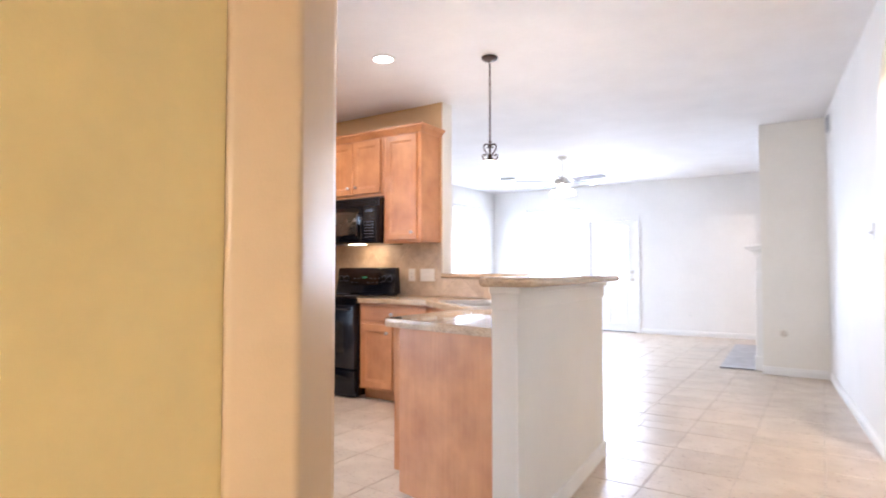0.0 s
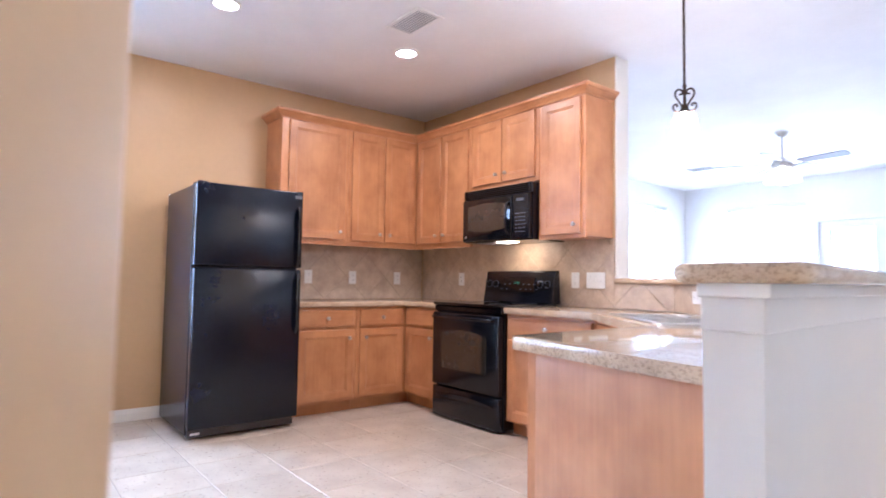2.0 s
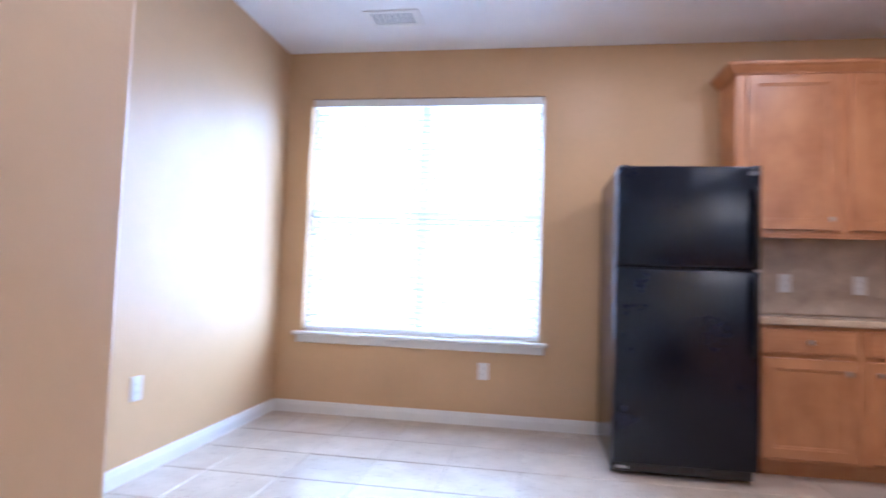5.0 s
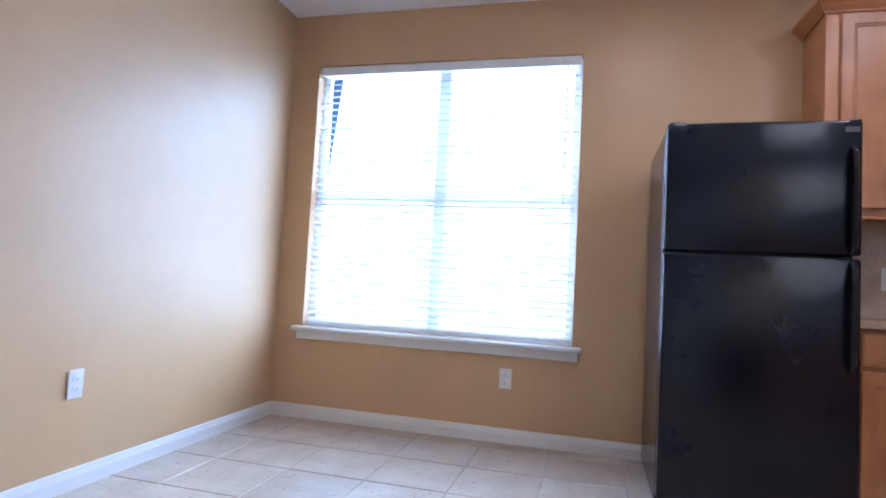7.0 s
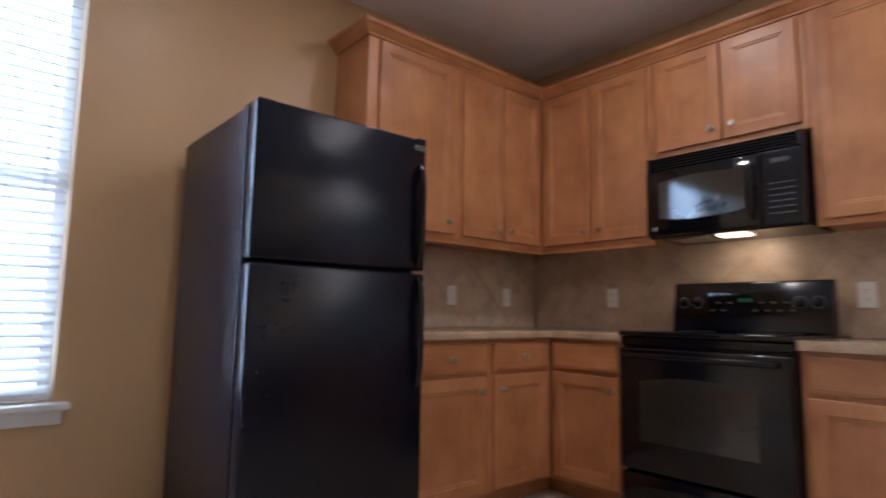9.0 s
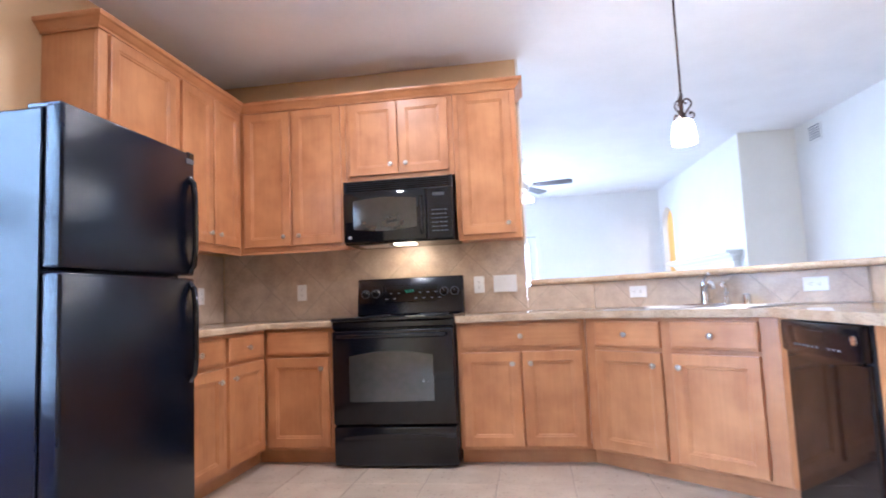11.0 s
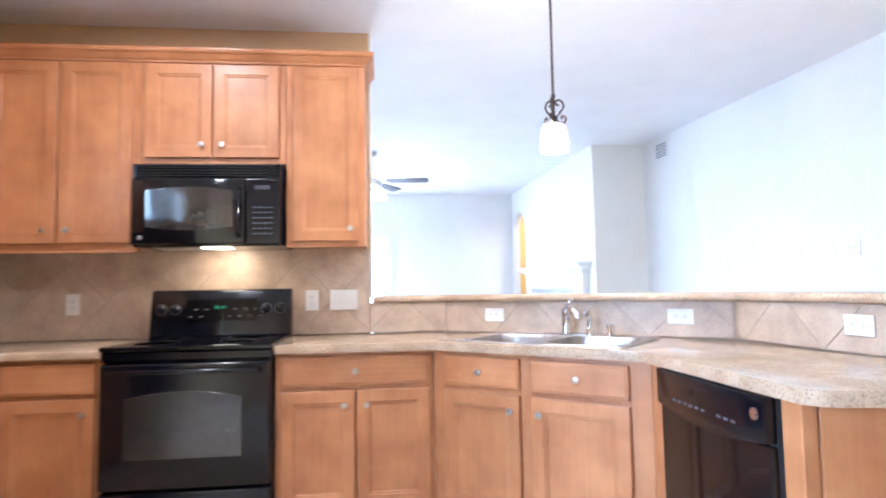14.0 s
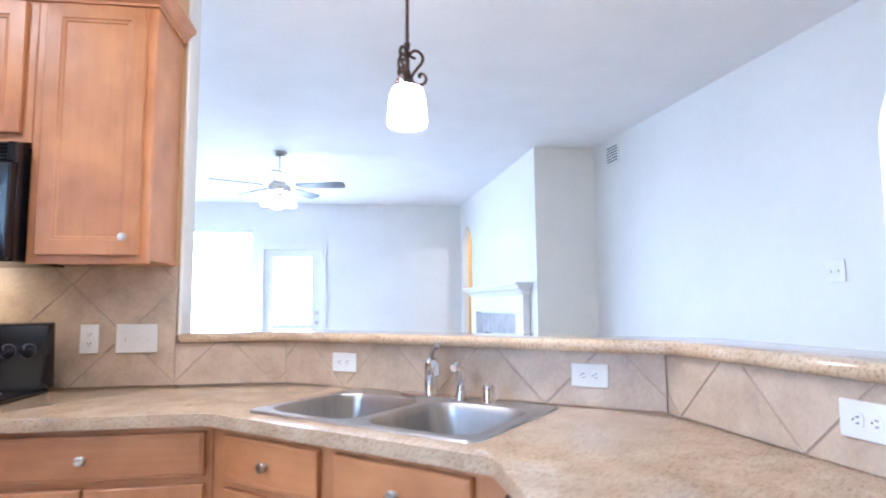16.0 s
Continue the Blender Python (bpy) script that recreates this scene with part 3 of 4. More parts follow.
# ---- refrigerator (facing +x) ----
def refrigerator():
    w, h = 0.748, 1.703
    t = thing("refrigerator", pose(0.09, -2.493, 0, 0, 0, 90), "black textured top-freezer refrigerator beside the cabinets", "refrigerator")
    part("body", block(0.0, w, -0.69, 0, 0.03, h - 0.012, 0.006), M_BLACKTEX, t)
    part("base_grille", block(0.01, w - 0.01, -0.71, -0.66, 0.015, 0.085, 0.004), M_DARKGREY, t)
    for k in range(4):
        part("foot", lathe(bmesh.new(), [(0.018, 0), (0.018, 0.02), (0.008, 0.03)], 10, (0.06 + (w - 0.12) * (k % 2), -0.08 - 0.55 * (k // 2), 0)), M_DARKGREY, t)
    for nm, z0, z1 in (("freezer_door", 1.145, h), ("fresh_food_door", 0.075, 1.133)):
        d = part(nm, block(0.0, w, -0.77, -0.697, z0, z1, 0.012, 3), M_BLACKTEX, t, smooth=True)
        part("gasket", boxes((0.012, w - 0.012, -0.698, -0.689, z0 + 0.01, z1 - 0.01)), M_SLOT, d)
        zc0, zc1 = (1.16, 1.59) if nm == "freezer_door" else (0.68, 1.115)
        part("handle", tube(bmesh.new(), [(w - 0.035, -0.765, zc0), (w - 0.035, -0.786, zc0 + 0.03), (w - 0.035, -0.795, zc0 + 0.10), (w - 0.035, -0.795, zc1 - 0.10), (w - 0.035, -0.786, zc1 - 0.03), (w - 0.035, -0.765, zc1)],
                            [0.012, 0.014, 0.013, 0.013, 0.014, 0.012], 10), M_BLACK, d, "curved black plastic handle", True)
    part("hinge_cover", block(0.01, 0.07, -0.75, -0.62, h - 0.012, h + 0.008, 0.005), M_BLACK, t)
    part("hinge_cover", block(w - 0.05, w - 0.005, -0.772, -0.70, h - 0.05, h + 0.004, 0.005), M_BLACK, t)
    part("corner_cap", block(0.0005, 0.035, -0.03, 0.002, h - 0.06, h - 0.008, 0.004), M_PLATE, t, "small white plastic corner cap")
    part("badge", boxes((w - 0.065, w - 0.012, -0.7725, -0.770, h - 0.05, h - 0.028)), M_PRINT, t, "small grey maker's badge")
    part("label", boxes((0.03, 0.09, -0.7120, -0.710, 0.03, 0.045)), M_PLATE, t, "small white label on the grille")
    return t


refrigerator()


# ---- stove ----
def oven_window(x0, x1, z0, z1, rise, y, d):
    n = 12
    pts = [(x0, y, z0), (x1, y, z0)] + [(x1 + (x0 - x1) * k / n, y, z1 + rise * math.sin(math.pi * k / n)) for k in range(n + 1)]
    return prism(bmesh.new(), pts, (0, -d, 0))


def stove():
    w = SX1 - SX0 - 0.004
    t = thing("stove", pose(SX0 + 0.002, -0.058, 0), "black free-standing electric range with a glass door", "stove")
    part("body", block(0.0, w, -0.615, 0, 0.02, 0.878, 0.004), M_BLACK, t)
    part("cooktop", block(-0.003, w + 0.003, -0.66, -0.05, 0.880, 0.903, 0.006), M_BLACKGLASS, t, "black glass cooktop")
    part("front_rail", block(0.0, w, -0.645, -0.617, 0.832, 0.878, 0.008), M_BLACK, t)
    d = part("oven_door", block(0.004, w - 0.004, -0.668, -0.617, 0.258, 0.825, 0.012, 3), M_BLACK, t, smooth=True)
    part("window", soft(oven_window(0.112, w - 0.130, 0.395, 0.668, 0.030, -0.6685, 0.003), 0.001, 1), M_OVENGLASS, d, "smoked glass window with an arched top")
    part("handle", tube(bmesh.new(), [(0.05, -0.668, 0.787), (0.055, -0.70, 0.790), (0.09, -0.715, 0.792), (w / 2, -0.72, 0.793), (w - 0.09, -0.715, 0.792), (w - 0.055, -0.70, 0.790), (w - 0.05, -0.668, 0.787)], 0.013, 10), M_BLACK, d, "black bar handle", True)
    dr = part("storage_drawer", block(0.004, w - 0.004, -0.662, -0.617, 0.014, 0.246, 0.012, 3), M_BLACK, t, smooth=True)
    part("pull", soft(oven_window(0.07, w - 0.07, 0.172, 0.190, 0.020, -0.6605, 0.012), 0.004, 2), M_BLACKGLASS, dr, "curved pull lip")
    bg = bmesh.new()
    prism(bg, [(0.0, -0.115, 0.902), (0.0, -0.070, 1.158), (0.0, -0.02, 1.165), (0.0, -0.005, 0.902)], (w, 0, 0))
    g = part("backguard", soft(bg, 0.008, 3), M_BLACK, t, smooth=True)
    lean = -math.degrees(math.atan2(0.04, 0.25))
    face = pose(0, -0.1155, 0.905, lean)
    part("control_glass", block(0.19, w - 0.19, -0.004, 0.004, 0.085, 0.205, 0.002, 1), M_BLACKGLASS, g, at=face)
    part("display", boxes((0.335, 0.425, -0.006, -0.0035, 0.145, 0.175)), M_BLACKGLASS, g, "dark clock display", at=face)
    for k in range(4):
        x = 0.350 + 0.015 * k + (0.006 if k > 1 else 0)
        part("digit", boxes((x, x + 0.002, -0.0075, -0.0058, 0.152, 0.168), (x + 0.007, x + 0.009, -0.0075, -0.0058, 0.152, 0.168), (x + 0.002, x + 0.007, -0.0075, -0.0058, 0.166, 0.168), (x + 0.002, x + 0.007, -0.0075, -0.0058, 0.152, 0.154)),
             M_LED, g, "green lit digit", at=face)
    for kxx in (0.06, 0.135, w - 0.135, w - 0.06):
        kb = part("knob", lathe(bmesh.new(), [(0.026, 0), (0.025, 0.006), (0.020, 0.010), (0.019, 0.026), (0.016, 0.029), (0.0001, 0.029)], 18, (kxx, 0, 0.15), "-y"), M_BLACK, g, "black control knob with a pale pointer", True, at=face)
        part("pointer", boxes((kxx - 0.002, kxx + 0.002, -0.031, -0.029, 0.152, 0.168)), M_PRINT, kb)
        part("dial_marks", lathe(bmesh.new(), [(0.031, 0.0005), (0.031, 0.0015), (0.0285, 0.0015), (0.0285, 0.0005)], 24, (kxx, 0, 0.15), "-y"), M_PRINT, kb)
    for i in range(12):
        bx = 0.21 + 0.028 * i + (0.10 if i > 3 else 0)
        part("button", boxes((bx, bx + 0.018, -0.006, -0.0035, 0.105 + 0.04 * (i % 2), 0.112 + 0.04 * (i % 2))), M_PRINT, g, at=face)
    for bx, by, br in ((0.19, -0.49, 0.10), (w - 0.19, -0.49, 0.08), (0.19, -0.22, 0.08), (w - 0.19, -0.22, 0.10)):
        part("burner_ring", lathe(bmesh.new(), [(br, 0.903), (br, 0.9036), (br - 0.004, 0.9036), (br - 0.004, 0.903)], 32, (bx, by, 0)), M_DARKGREY, t)
    for k in range(4):
        part("foot", lathe(bmesh.new(), [(0.02, 0), (0.02, 0.012), (0.01, 0.022)], 10, (0.06 + (w - 0.12) * (k % 2), -0.08 - 0.48 * (k // 2), 0)), M_DARKGREY, t)
    return t


stove()


def microwave():
    w, z0, z1, f = 0.760, 1.390, 1.828, -0.395
    t = thing("microwave_oven", pose(SX0 - 0.004, 0, 0), "black over-the-range microwave oven above the stove", "microwave")
    part("body", block(0.0, w, f + 0.02, -0.008, z0, z1, 0.004), M_BLACK, t)
    part("vent_panel", boxes((0.002, w - 0.002, f + 0.008, f + 0.022, z1 - 0.075, z1 - 0.002)), M_SLOT, t)
    for x0 in (0.002, w - 0.028):
        part("vent_end", block(x0, x0 + 0.026, f - 0.006, f + 0.008, z1 - 0.075, z1 - 0.002, 0.003), M_BLACK, t)
    for i in range(5):
        part("vent_slat", block(0.028, w - 0.028, f - 0.008, f + 0.006, z1 - 0.074 + 0.0145 * i, z1 - 0.0655 + 0.0145 * i, 0.003, 2), M_BLACKGLASS, t)
    d = part("door", block(0.002, 0.575, f - 0.022, f + 0.02, z0 + 0.006, z1 - 0.080, 0.012, 3), M_BLACKGLASS, t, smooth=True)
    n = 14
    x0, x1, za, zb = 0.075, 0.515, z0 + 0.10, z1 - 0.145
    pts = [(x0 + (x1 - x0) * k / n, f - 0.0225, za - 0.018 * math.sin(math.pi * k / n)) for k in range(n + 1)] + [(x1 + (x0 - x1) * k / n, f - 0.0225, zb + 0.018 * math.sin(math.pi * k / n)) for k in range(n + 1)]
    part("window", prism(bmesh.new(), pts, (0, -0.002, 0)), M_OVENGLASS, d, "tinted glass window with bowed edges")
    part("handle", tube(bmesh.new(), [(0.548, f - 0.02, z0 + 0.05), (0.548, f - 0.05, z0 + 0.075), (0.548, f - 0.058, z0 + 0.17), (0.548, f - 0.05, z0 + 0.275), (0.548, f - 0.02, z0 + 0.30)], 0.011, 10), M_BLACK, d, "curved black handle", True)
    part("badge", lathe(bmesh.new(), [(0.012, 0), (0.012, 0.002), (0.0001, 0.003)], 16, (0.05, f - 0.022, z0 + 0.045), "-y"), M_NICKEL, d, "small round silver badge")
    p = part("control_panel", block(0.579, w - 0.002, f - 0.018, f + 0.02, z0 + 0.006, z1 - 0.080, 0.008, 2), M_BLACK, t)
    part("display", boxes((0.625, 0.705, f - 0.0195, f - 0.018, z1 - 0.140, z1 - 0.118)), M_DARKGREY, p)
    for r in range(6):
        for c in range(4):
            part("button", boxes((0.615 + 0.028 * c, 0.635 + 0.028 * c, f - 0.0195, f - 0.018, z0 + 0.06 + 0.028 * r, z0 + 0.065 + 0.028 * r)), M_PRINT, p)
    part("light_lens", boxes((0.33, 0.47, -0.33, -0.22, z0 - 0.006, z0 - 0.001)), M_MWLAMP, t, "lit lens of the cooktop light")
    part("grease_filter", boxes((0.08, 0.28, -0.32, -0.12, z0 - 0.004, z0 - 0.001)), M_STEEL, t)
    return t


microwave()
lamp_area("cooktop_light", (SX0 + 0.40, -0.20, 1.380), (SX0 + 0.40, -0.08, 0.9), 0.14, 0.10, 2.2, (1.0, 0.72, 0.40))


def dishwasher():
    w = 0.605
    at = C2 + (P_END - C2).normalized() * 0.107
    t = thing("dishwasher", pose(at.x, at.y, -0.024, 0, 0, FACE_TURN), "black built-in dishwasher under the peninsula counter", "dishwasher")
    part("body", boxes((0.005, w - 0.005, 0.0, 0.40, 0.124, 0.868)), M_DARKGREY, t)
    part("door", block(0.004, w - 0.004, -0.022, -0.001, 0.115, 0.735, 0.006), M_BLACKGLASS, t)
    bm = bmesh.new()
    n = 14
    pts = [(0.004 + (w - 0.008) * k / n, -0.001, 0.742 - 0.030 * math.sin(math.pi * k / n)) for k in range(n + 1)] + [(w - 0.004, -0.001, 0.866), (0.004, -0.001, 0.866)]
    prism(bm, pts, (0, -0.036, 0))
    p = part("control_panel", soft(bm, 0.006, 2), M_BLACK, t, "glossy black control panel with a curved lower edge", True)
    part("handle_recess", block(w / 2 - 0.06, w / 2 + 0.06, -0.0385, -0.036, 0.80, 0.835, 0.001, 1), M_BLACKGLASS, p)
    for i in range(9):
        bx = 0.12 + 0.035 * i + (0.05 if i > 5 else 0)
        part("button", boxes((bx, bx + 0.022, -0.0385, -0.0365, 0.768, 0.776)), M_PRINT, p)
    part("badge", lathe(bmesh.new(), [(0.017, 0), (0.017, 0.003), (0.0001, 0.004)], 18, (w - 0.045, -0.037, 0.815), "-y"), M_NICKEL, p, "round silver badge")
    part("kick_plate", boxes((0.006, w - 0.006, 0.05, 0.065, 0.026, 0.118)), M_BLACK, t)
    return t


dishwasher()


# ---- sink, tap and fittings ----
def sink():
    t = thing("kitchen_sink", SINK, "double-bowl stainless steel drop-in sink in the counter", "sink")
    out = rounded(0.835, 0.555, 0.035)
    bowls = [rounded(0.362, 0.405, 0.080, 6, -0.200, -0.042), rounded(0.362, 0.405, 0.080, 6, 0.200, -0.042)]
    rim = plate_with_holes(out, bowls, 0.006)
    loft(rim, [[(x, y, 0.0005) for x, y in rounded(0.845, 0.565, 0.038)], [(x, y, 0.006) for x, y in out]], False, False)
    part("rim", rim, M_STEEL, t, smooth=False)
    for cx in (-0.200, 0.200):
        b = bmesh.new()
        lv = [(0.0, 0.006), (0.004, -0.001), (0.010, -0.02), (0.016, -0.13), (0.035, -0.155), (0.08, -0.165)]
        loft(b, [[(x, y, z) for x, y in rounded(0.362 - 2 * i, 0.405 - 2 * i, max(0.02, 0.080 - i * 0.5), 6, cx, -0.042)] for i, z in lv], False, True)
        bb = part("bowl", b, M_STEEL, t, "satin steel bowl", True)
        part("drain", lathe(bmesh.new(), [(0.042, 0), (0.040, 0.003), (0.028, 0.002), (0.0001, 0.001)], 18, (cx, -0.045, -0.1645)), M_CHROME, bb)
    return t


sink()
f = thing("kitchen_faucet", SINK @ pose(-0.045, 0.225, 0.006), "chrome single-lever kitchen faucet behind the sink", "faucet")
part("base_plate", soft(prism(bmesh.new(), [(x, y, 0) for x, y in rounded(0.26, 0.055, 0.027)], (0, 0, 0.010)), 0.004), M_CHROME, f, smooth=True)
part("body", lathe(bmesh.new(), [(0.027, 0.008), (0.025, 0.03), (0.023, 0.09), (0.026, 0.11), (0.024, 0.13), (0.012, 0.14), (0.0001, 0.142)], 18), M_CHROME, f, smooth=True)
part("spout", tube(bmesh.new(), [(0.006, -0.008, 0.085), (0.030, -0.037, 0.112), (0.060, -0.074, 0.128), (0.090, -0.111, 0.128), (0.112, -0.138, 0.112), (0.116, -0.143, 0.095)], [0.016, 0.016, 0.015, 0.014, 0.014, 0.013], 12), M_CHROME, f, smooth=True)
part("lever", tube(bmesh.new(), [(0, 0.0, 0.138), (0.008, -0.004, 0.158), (0.020, -0.010, 0.172), (0.040, -0.016, 0.184)], [0.010, 0.009, 0.008, 0.010], 10), M_CHROME, f, smooth=True)
s = thing("sink_sprayer", SINK @ pose(0.082, 0.222, 0.006), "chrome side sprayer beside the faucet", "sprayer")
part("collar", lathe(bmesh.new(), [(0.022, 0), (0.021, 0.012), (0.014, 0.03), (0.013, 0.05)], 16), M_CHROME, s, smooth=True)
part("spray_head", tube(bmesh.new(), [(0, 0, 0.045), (0, 0.0, 0.08), (0, -0.012, 0.105), (0, -0.035, 0.118), (0, -0.05, 0.112)], [0.012, 0.014, 0.016, 0.015, 0.013], 12), M_CHROME, s, smooth=True)
a = thing("air_gap_cap", SINK @ pose(0.19, 0.222, 0.006), "small chrome air gap cap beside the faucet", "air gap")
part("cap", lathe(bmesh.new(), [(0.024, 0), (0.022, 0.006), (0.021, 0.05), (0.017, 0.058), (0.0001, 0.06)], 18), M_CHROME, a, smooth=True)


# ---- window with blind (local x across, y outwards, z up; faces -y) ----
def window_unit(name, m, w, h, label, slats, sill=True, tilt=32, gap=0.0, twin=False):
    t = thing(name, m, label, "window", "", "structure")
    fb = bmesh.new()
    for x0, x1, z0, z1 in ((0, 0.05, 0, h), (w - 0.05, w, 0, h), (0.05, w - 0.05, 0, 0.05), (0.05, w - 0.05, h - 0.05, h), (0.05, w - 0.05, h / 2 - 0.03, h / 2 + 0.02)):
        box(fb, x0, x1, 0.085, 0.125, z0, z1)
    if twin:
        box(fb, w / 2 - 0.04, w / 2 + 0.04, 0.080, 0.128, 0.05, h - 0.05)
    part("window_frame", fb, M_TRIM, t)
    for z0, z1 in ((0.05, h / 2 - 0.03), (h / 2 + 0.02, h - 0.05)):
        p = part("pane", boxes((0.05, w - 0.05, 0.10, 0.104, z0, z1)), M_GLASS, t)
        p.visible_shadow = False
    if sill:
        part("window_sill", block(-0.055, w + 0.055, -0.060, 0.083, -0.028, -0.001, 0.008), M_TRIM, t)
        part("apron", block(-0.035, w + 0.035, -0.018, -0.001, -0.085, -0.029, 0.006), M_TRIM, t)
    b = part("headrail", block(0.012, w - 0.012, 0.008, 0.062, h - 0.062, h - 0.004, 0.004), M_BLIND, t, "white blind headrail and valance")
    sl = bmesh.new()
    n = 4
    prof = [(-0.024 + 0.048 * k / n, 0.0035 * math.sin(math.pi * k / n)) for k in range(n + 1)]
    prism(sl, [(0.0, y, z) for y, z in prof] + [(0.0, y, z - 0.0022) for y, z in prof[::-1]], (w - 0.03, 0, 0))
    me = mesh_of("slat", sl, M_BLIND)
    z_low = 0.045 + gap
    for i in range(slats):
        z = z_low + (h - 0.12 - z_low) * i / (slats - 1)
        s_ = new("slat", me)
        s_.parent = t
        s_.matrix_basis = pose(0.015 + random.uniform(-0.002, 0.002), 0.038, z, tilt + random.uniform(-2, 2), random.uniform(-0.12, 0.12), 0)
    part("bottom_rail", block(0.014, w - 0.014, 0.018, 0.06, 0.012 + gap, 0.032 + gap, 0.004), M_BLIND, t)
    for k in range(3):
        xx = w * (0.12 + 0.38 * k)
        part("ladder_cord", boxes((xx, xx + 0.003, 0.012, 0.0135, 0.02 + gap, h - 0.06)), M_BLIND, t)
    part("tilt_wand", tube(bmesh.new(), [(w - 0.09, 0.004, h - 0.06), (w - 0.088, 0.002, h - 0.55), (w - 0.09, 0.003, h - 0.95)], 0.004, 8), M_BLIND, t)
    return t


window_unit("window_1", pose(0, WX0, WZ0, 0, 0, 90), WX1 - WX0, WZ1 - WZ0, "wide kitchen window with white horizontal blinds and sill", 38, tilt=30, twin=True)
window_unit("window_2", pose(LWX, 4.53, 0.6, 0, 0, 90), 1.00, 1.80, "bright living room window with white blinds", 40)
window_unit("window_3", pose(0.29, NY, 0.6), 1.20, 1.76, "bright window with white blinds beside the garden door", 40)


# ---- garden door ----
def garden_door():
    t = thing("door_1", pose(1.65, NY, 0), "white half-glazed garden door with enclosed blind", "door", "", "structure")
    w, h = 0.84, 2.05
    part("casing", boxes((-0.075, -0.001, -0.018, -0.001, 0, h + 0.07), (w + 0.001, w + 0.075, -0.018, -0.001, 0, h + 0.07), (-0.001, w + 0.001, -0.018, -0.001, h + 0.001, h + 0.07)), M_TRIM, t)
    leaf = boxes((0.004, 0.105, 0.02, 0.065, 0.012, h - 0.004), (w - 0.105, w - 0.004, 0.02, 0.065, 0.012, h - 0.004), (0.105, w - 0.105, 0.02, 0.065, 0.012, 0.90), (0.105, w - 0.105, 0.02, 0.065, 1.97, h - 0.004))
    lf = part("leaf", leaf, M_TRIM, t)
    part("lite_frame", boxes((0.105, 0.14, 0.008, 0.02, 0.90, 1.97), (w - 0.14, w - 0.105, 0.008, 0.02, 0.90, 1.97), (0.14, w - 0.14, 0.008, 0.02, 0.90, 0.935), (0.14, w - 0.14, 0.008, 0.02, 1.935, 1.97)), M_TRIM, lf)
    part("pane", boxes((0.105, w - 0.105, 0.04, 0.044, 0.90, 1.97)), M_GLASS, lf).visible_shadow = False
    for i in range(2):
        part("lower_panel", panel_mesh(0.25, 0.62, 0.012, 0.03), M_TRIM, lf, at=pose(0.125 + 0.30 * i, 0.0205, 0.14))
    part("door_handle", lathe(bmesh.new(), [(0.03, 0), (0.03, 0.006), (0.012, 0.01), (0.012, 0.03), (0.028, 0.045), (0.028, 0.055), (0.0001, 0.062)], 16, (w - 0.06, 0.02, 0.96), "-y"), M_NICKEL, lf, "satin nickel door knob", True)
    part("deadbolt", lathe(bmesh.new(), [(0.03, 0), (0.03, 0.014), (0.0001, 0.018)], 16, (w - 0.06, 0.02, 1.10), "-y"), M_NICKEL, lf, "satin nickel deadbolt", True)
    part("threshold", boxes((0, w, -0.02, 0.10, 0.001, 0.012)), M_DARKGREY, t, "dark metal threshold")
    return t


garden_door()
# unseen window, added where the hall fill comes in
window_unit("hall_window_added", pose(5.3, -7.0, 0.7, 0, 0, 180), 0.8, 1.55, "unseen tall hall window with white blinds, added for the hall fill", 34)


# ---- panelled door beyond the east arch ----
def passage_door(m):
    t = thing("door_2", m, "white two-panel passage door with casing in the yellow passage", "door", "", "structure")
    w, h = 0.76, 2.0
    part("casing", boxes((-0.07, 0, -0.02, -0.001, 0, h + 0.07), (w, w + 0.07, -0.02, -0.001, 0, h + 0.07), (0, w, -0.02, -0.001, h, h + 0.07)), M_TRIM, t)
    lf = part("leaf", boxes((0.003, w - 0.003, -0.010, -0.001, 0.01, h - 0.003)), M_TRIM, t)
    for i in range(2):
        part("panel", panel_mesh(0.25, 0.42, 0.008, 0.03), M_TRIM, lf, at=pose(0.10 + 0.31 * i, -0.0105, 1.45))
        part("panel", panel_mesh(0.25, 1.05, 0.008, 0.03), M_TRIM, lf, at=pose(0.10 + 0.31 * i, -0.0105, 0.25))


passage_door(pose(6.5, 0.15, 0, 0, 0, -90))

# ---- fireplace ----
fp = thing("fireplace", FIRE @ pose(-0.001, 2.49, 0, 0, 0, -90), "white painted mantel surround with a dark grey firebox", "fireplace")
W_ = 2.35
part("firebox", boxes((0.35, W_ - 0.35, -0.012, -0.002, 0.0, 1.10)), M_SLATE, fp, "grey tile surround")
part("opening", boxes((0.55, W_ - 0.55, -0.016, -0.0125, 0.05, 0.86)), M_FIREBOX, fp, "dark firebox opening")
for x0 in (0.06, W_ - 0.32):
    p = part("pilaster", block(x0, x0 + 0.26, -0.075, -0.002, 0, 1.12, 0.006), M_TRIM, fp)
    part("plinth", block(x0 - 0.012, x0 + 0.272, -0.09, -0.001, 0, 0.16, 0.006), M_TRIM, p)
part("frieze", block(0.06, W_ - 0.06, -0.075, -0.002, 1.121, 1.30, 0.005), M_TRIM, fp)
cm = bmesh.new()
loft(cm, [[(0.06 - d, -0.002, z), (0.06 - d, -0.075 - d, z), (W_ - 0.06 + d, -0.075 - d, z), (W_ - 0.06 + d, -0.002, z)] for d, z in ((0, 1.301), (0.01, 1.315), (0.02, 1.34), (0.05, 1.365), (0.07, 1.37), (0.07, 1.395))])
part("mantel_moulding", cm, M_TRIM, fp)
part("mantel_shelf", block(-0.04, W_ + 0.04, -0.185, -0.002, 1.396, 1.43, 0.006), M_TRIM, fp)
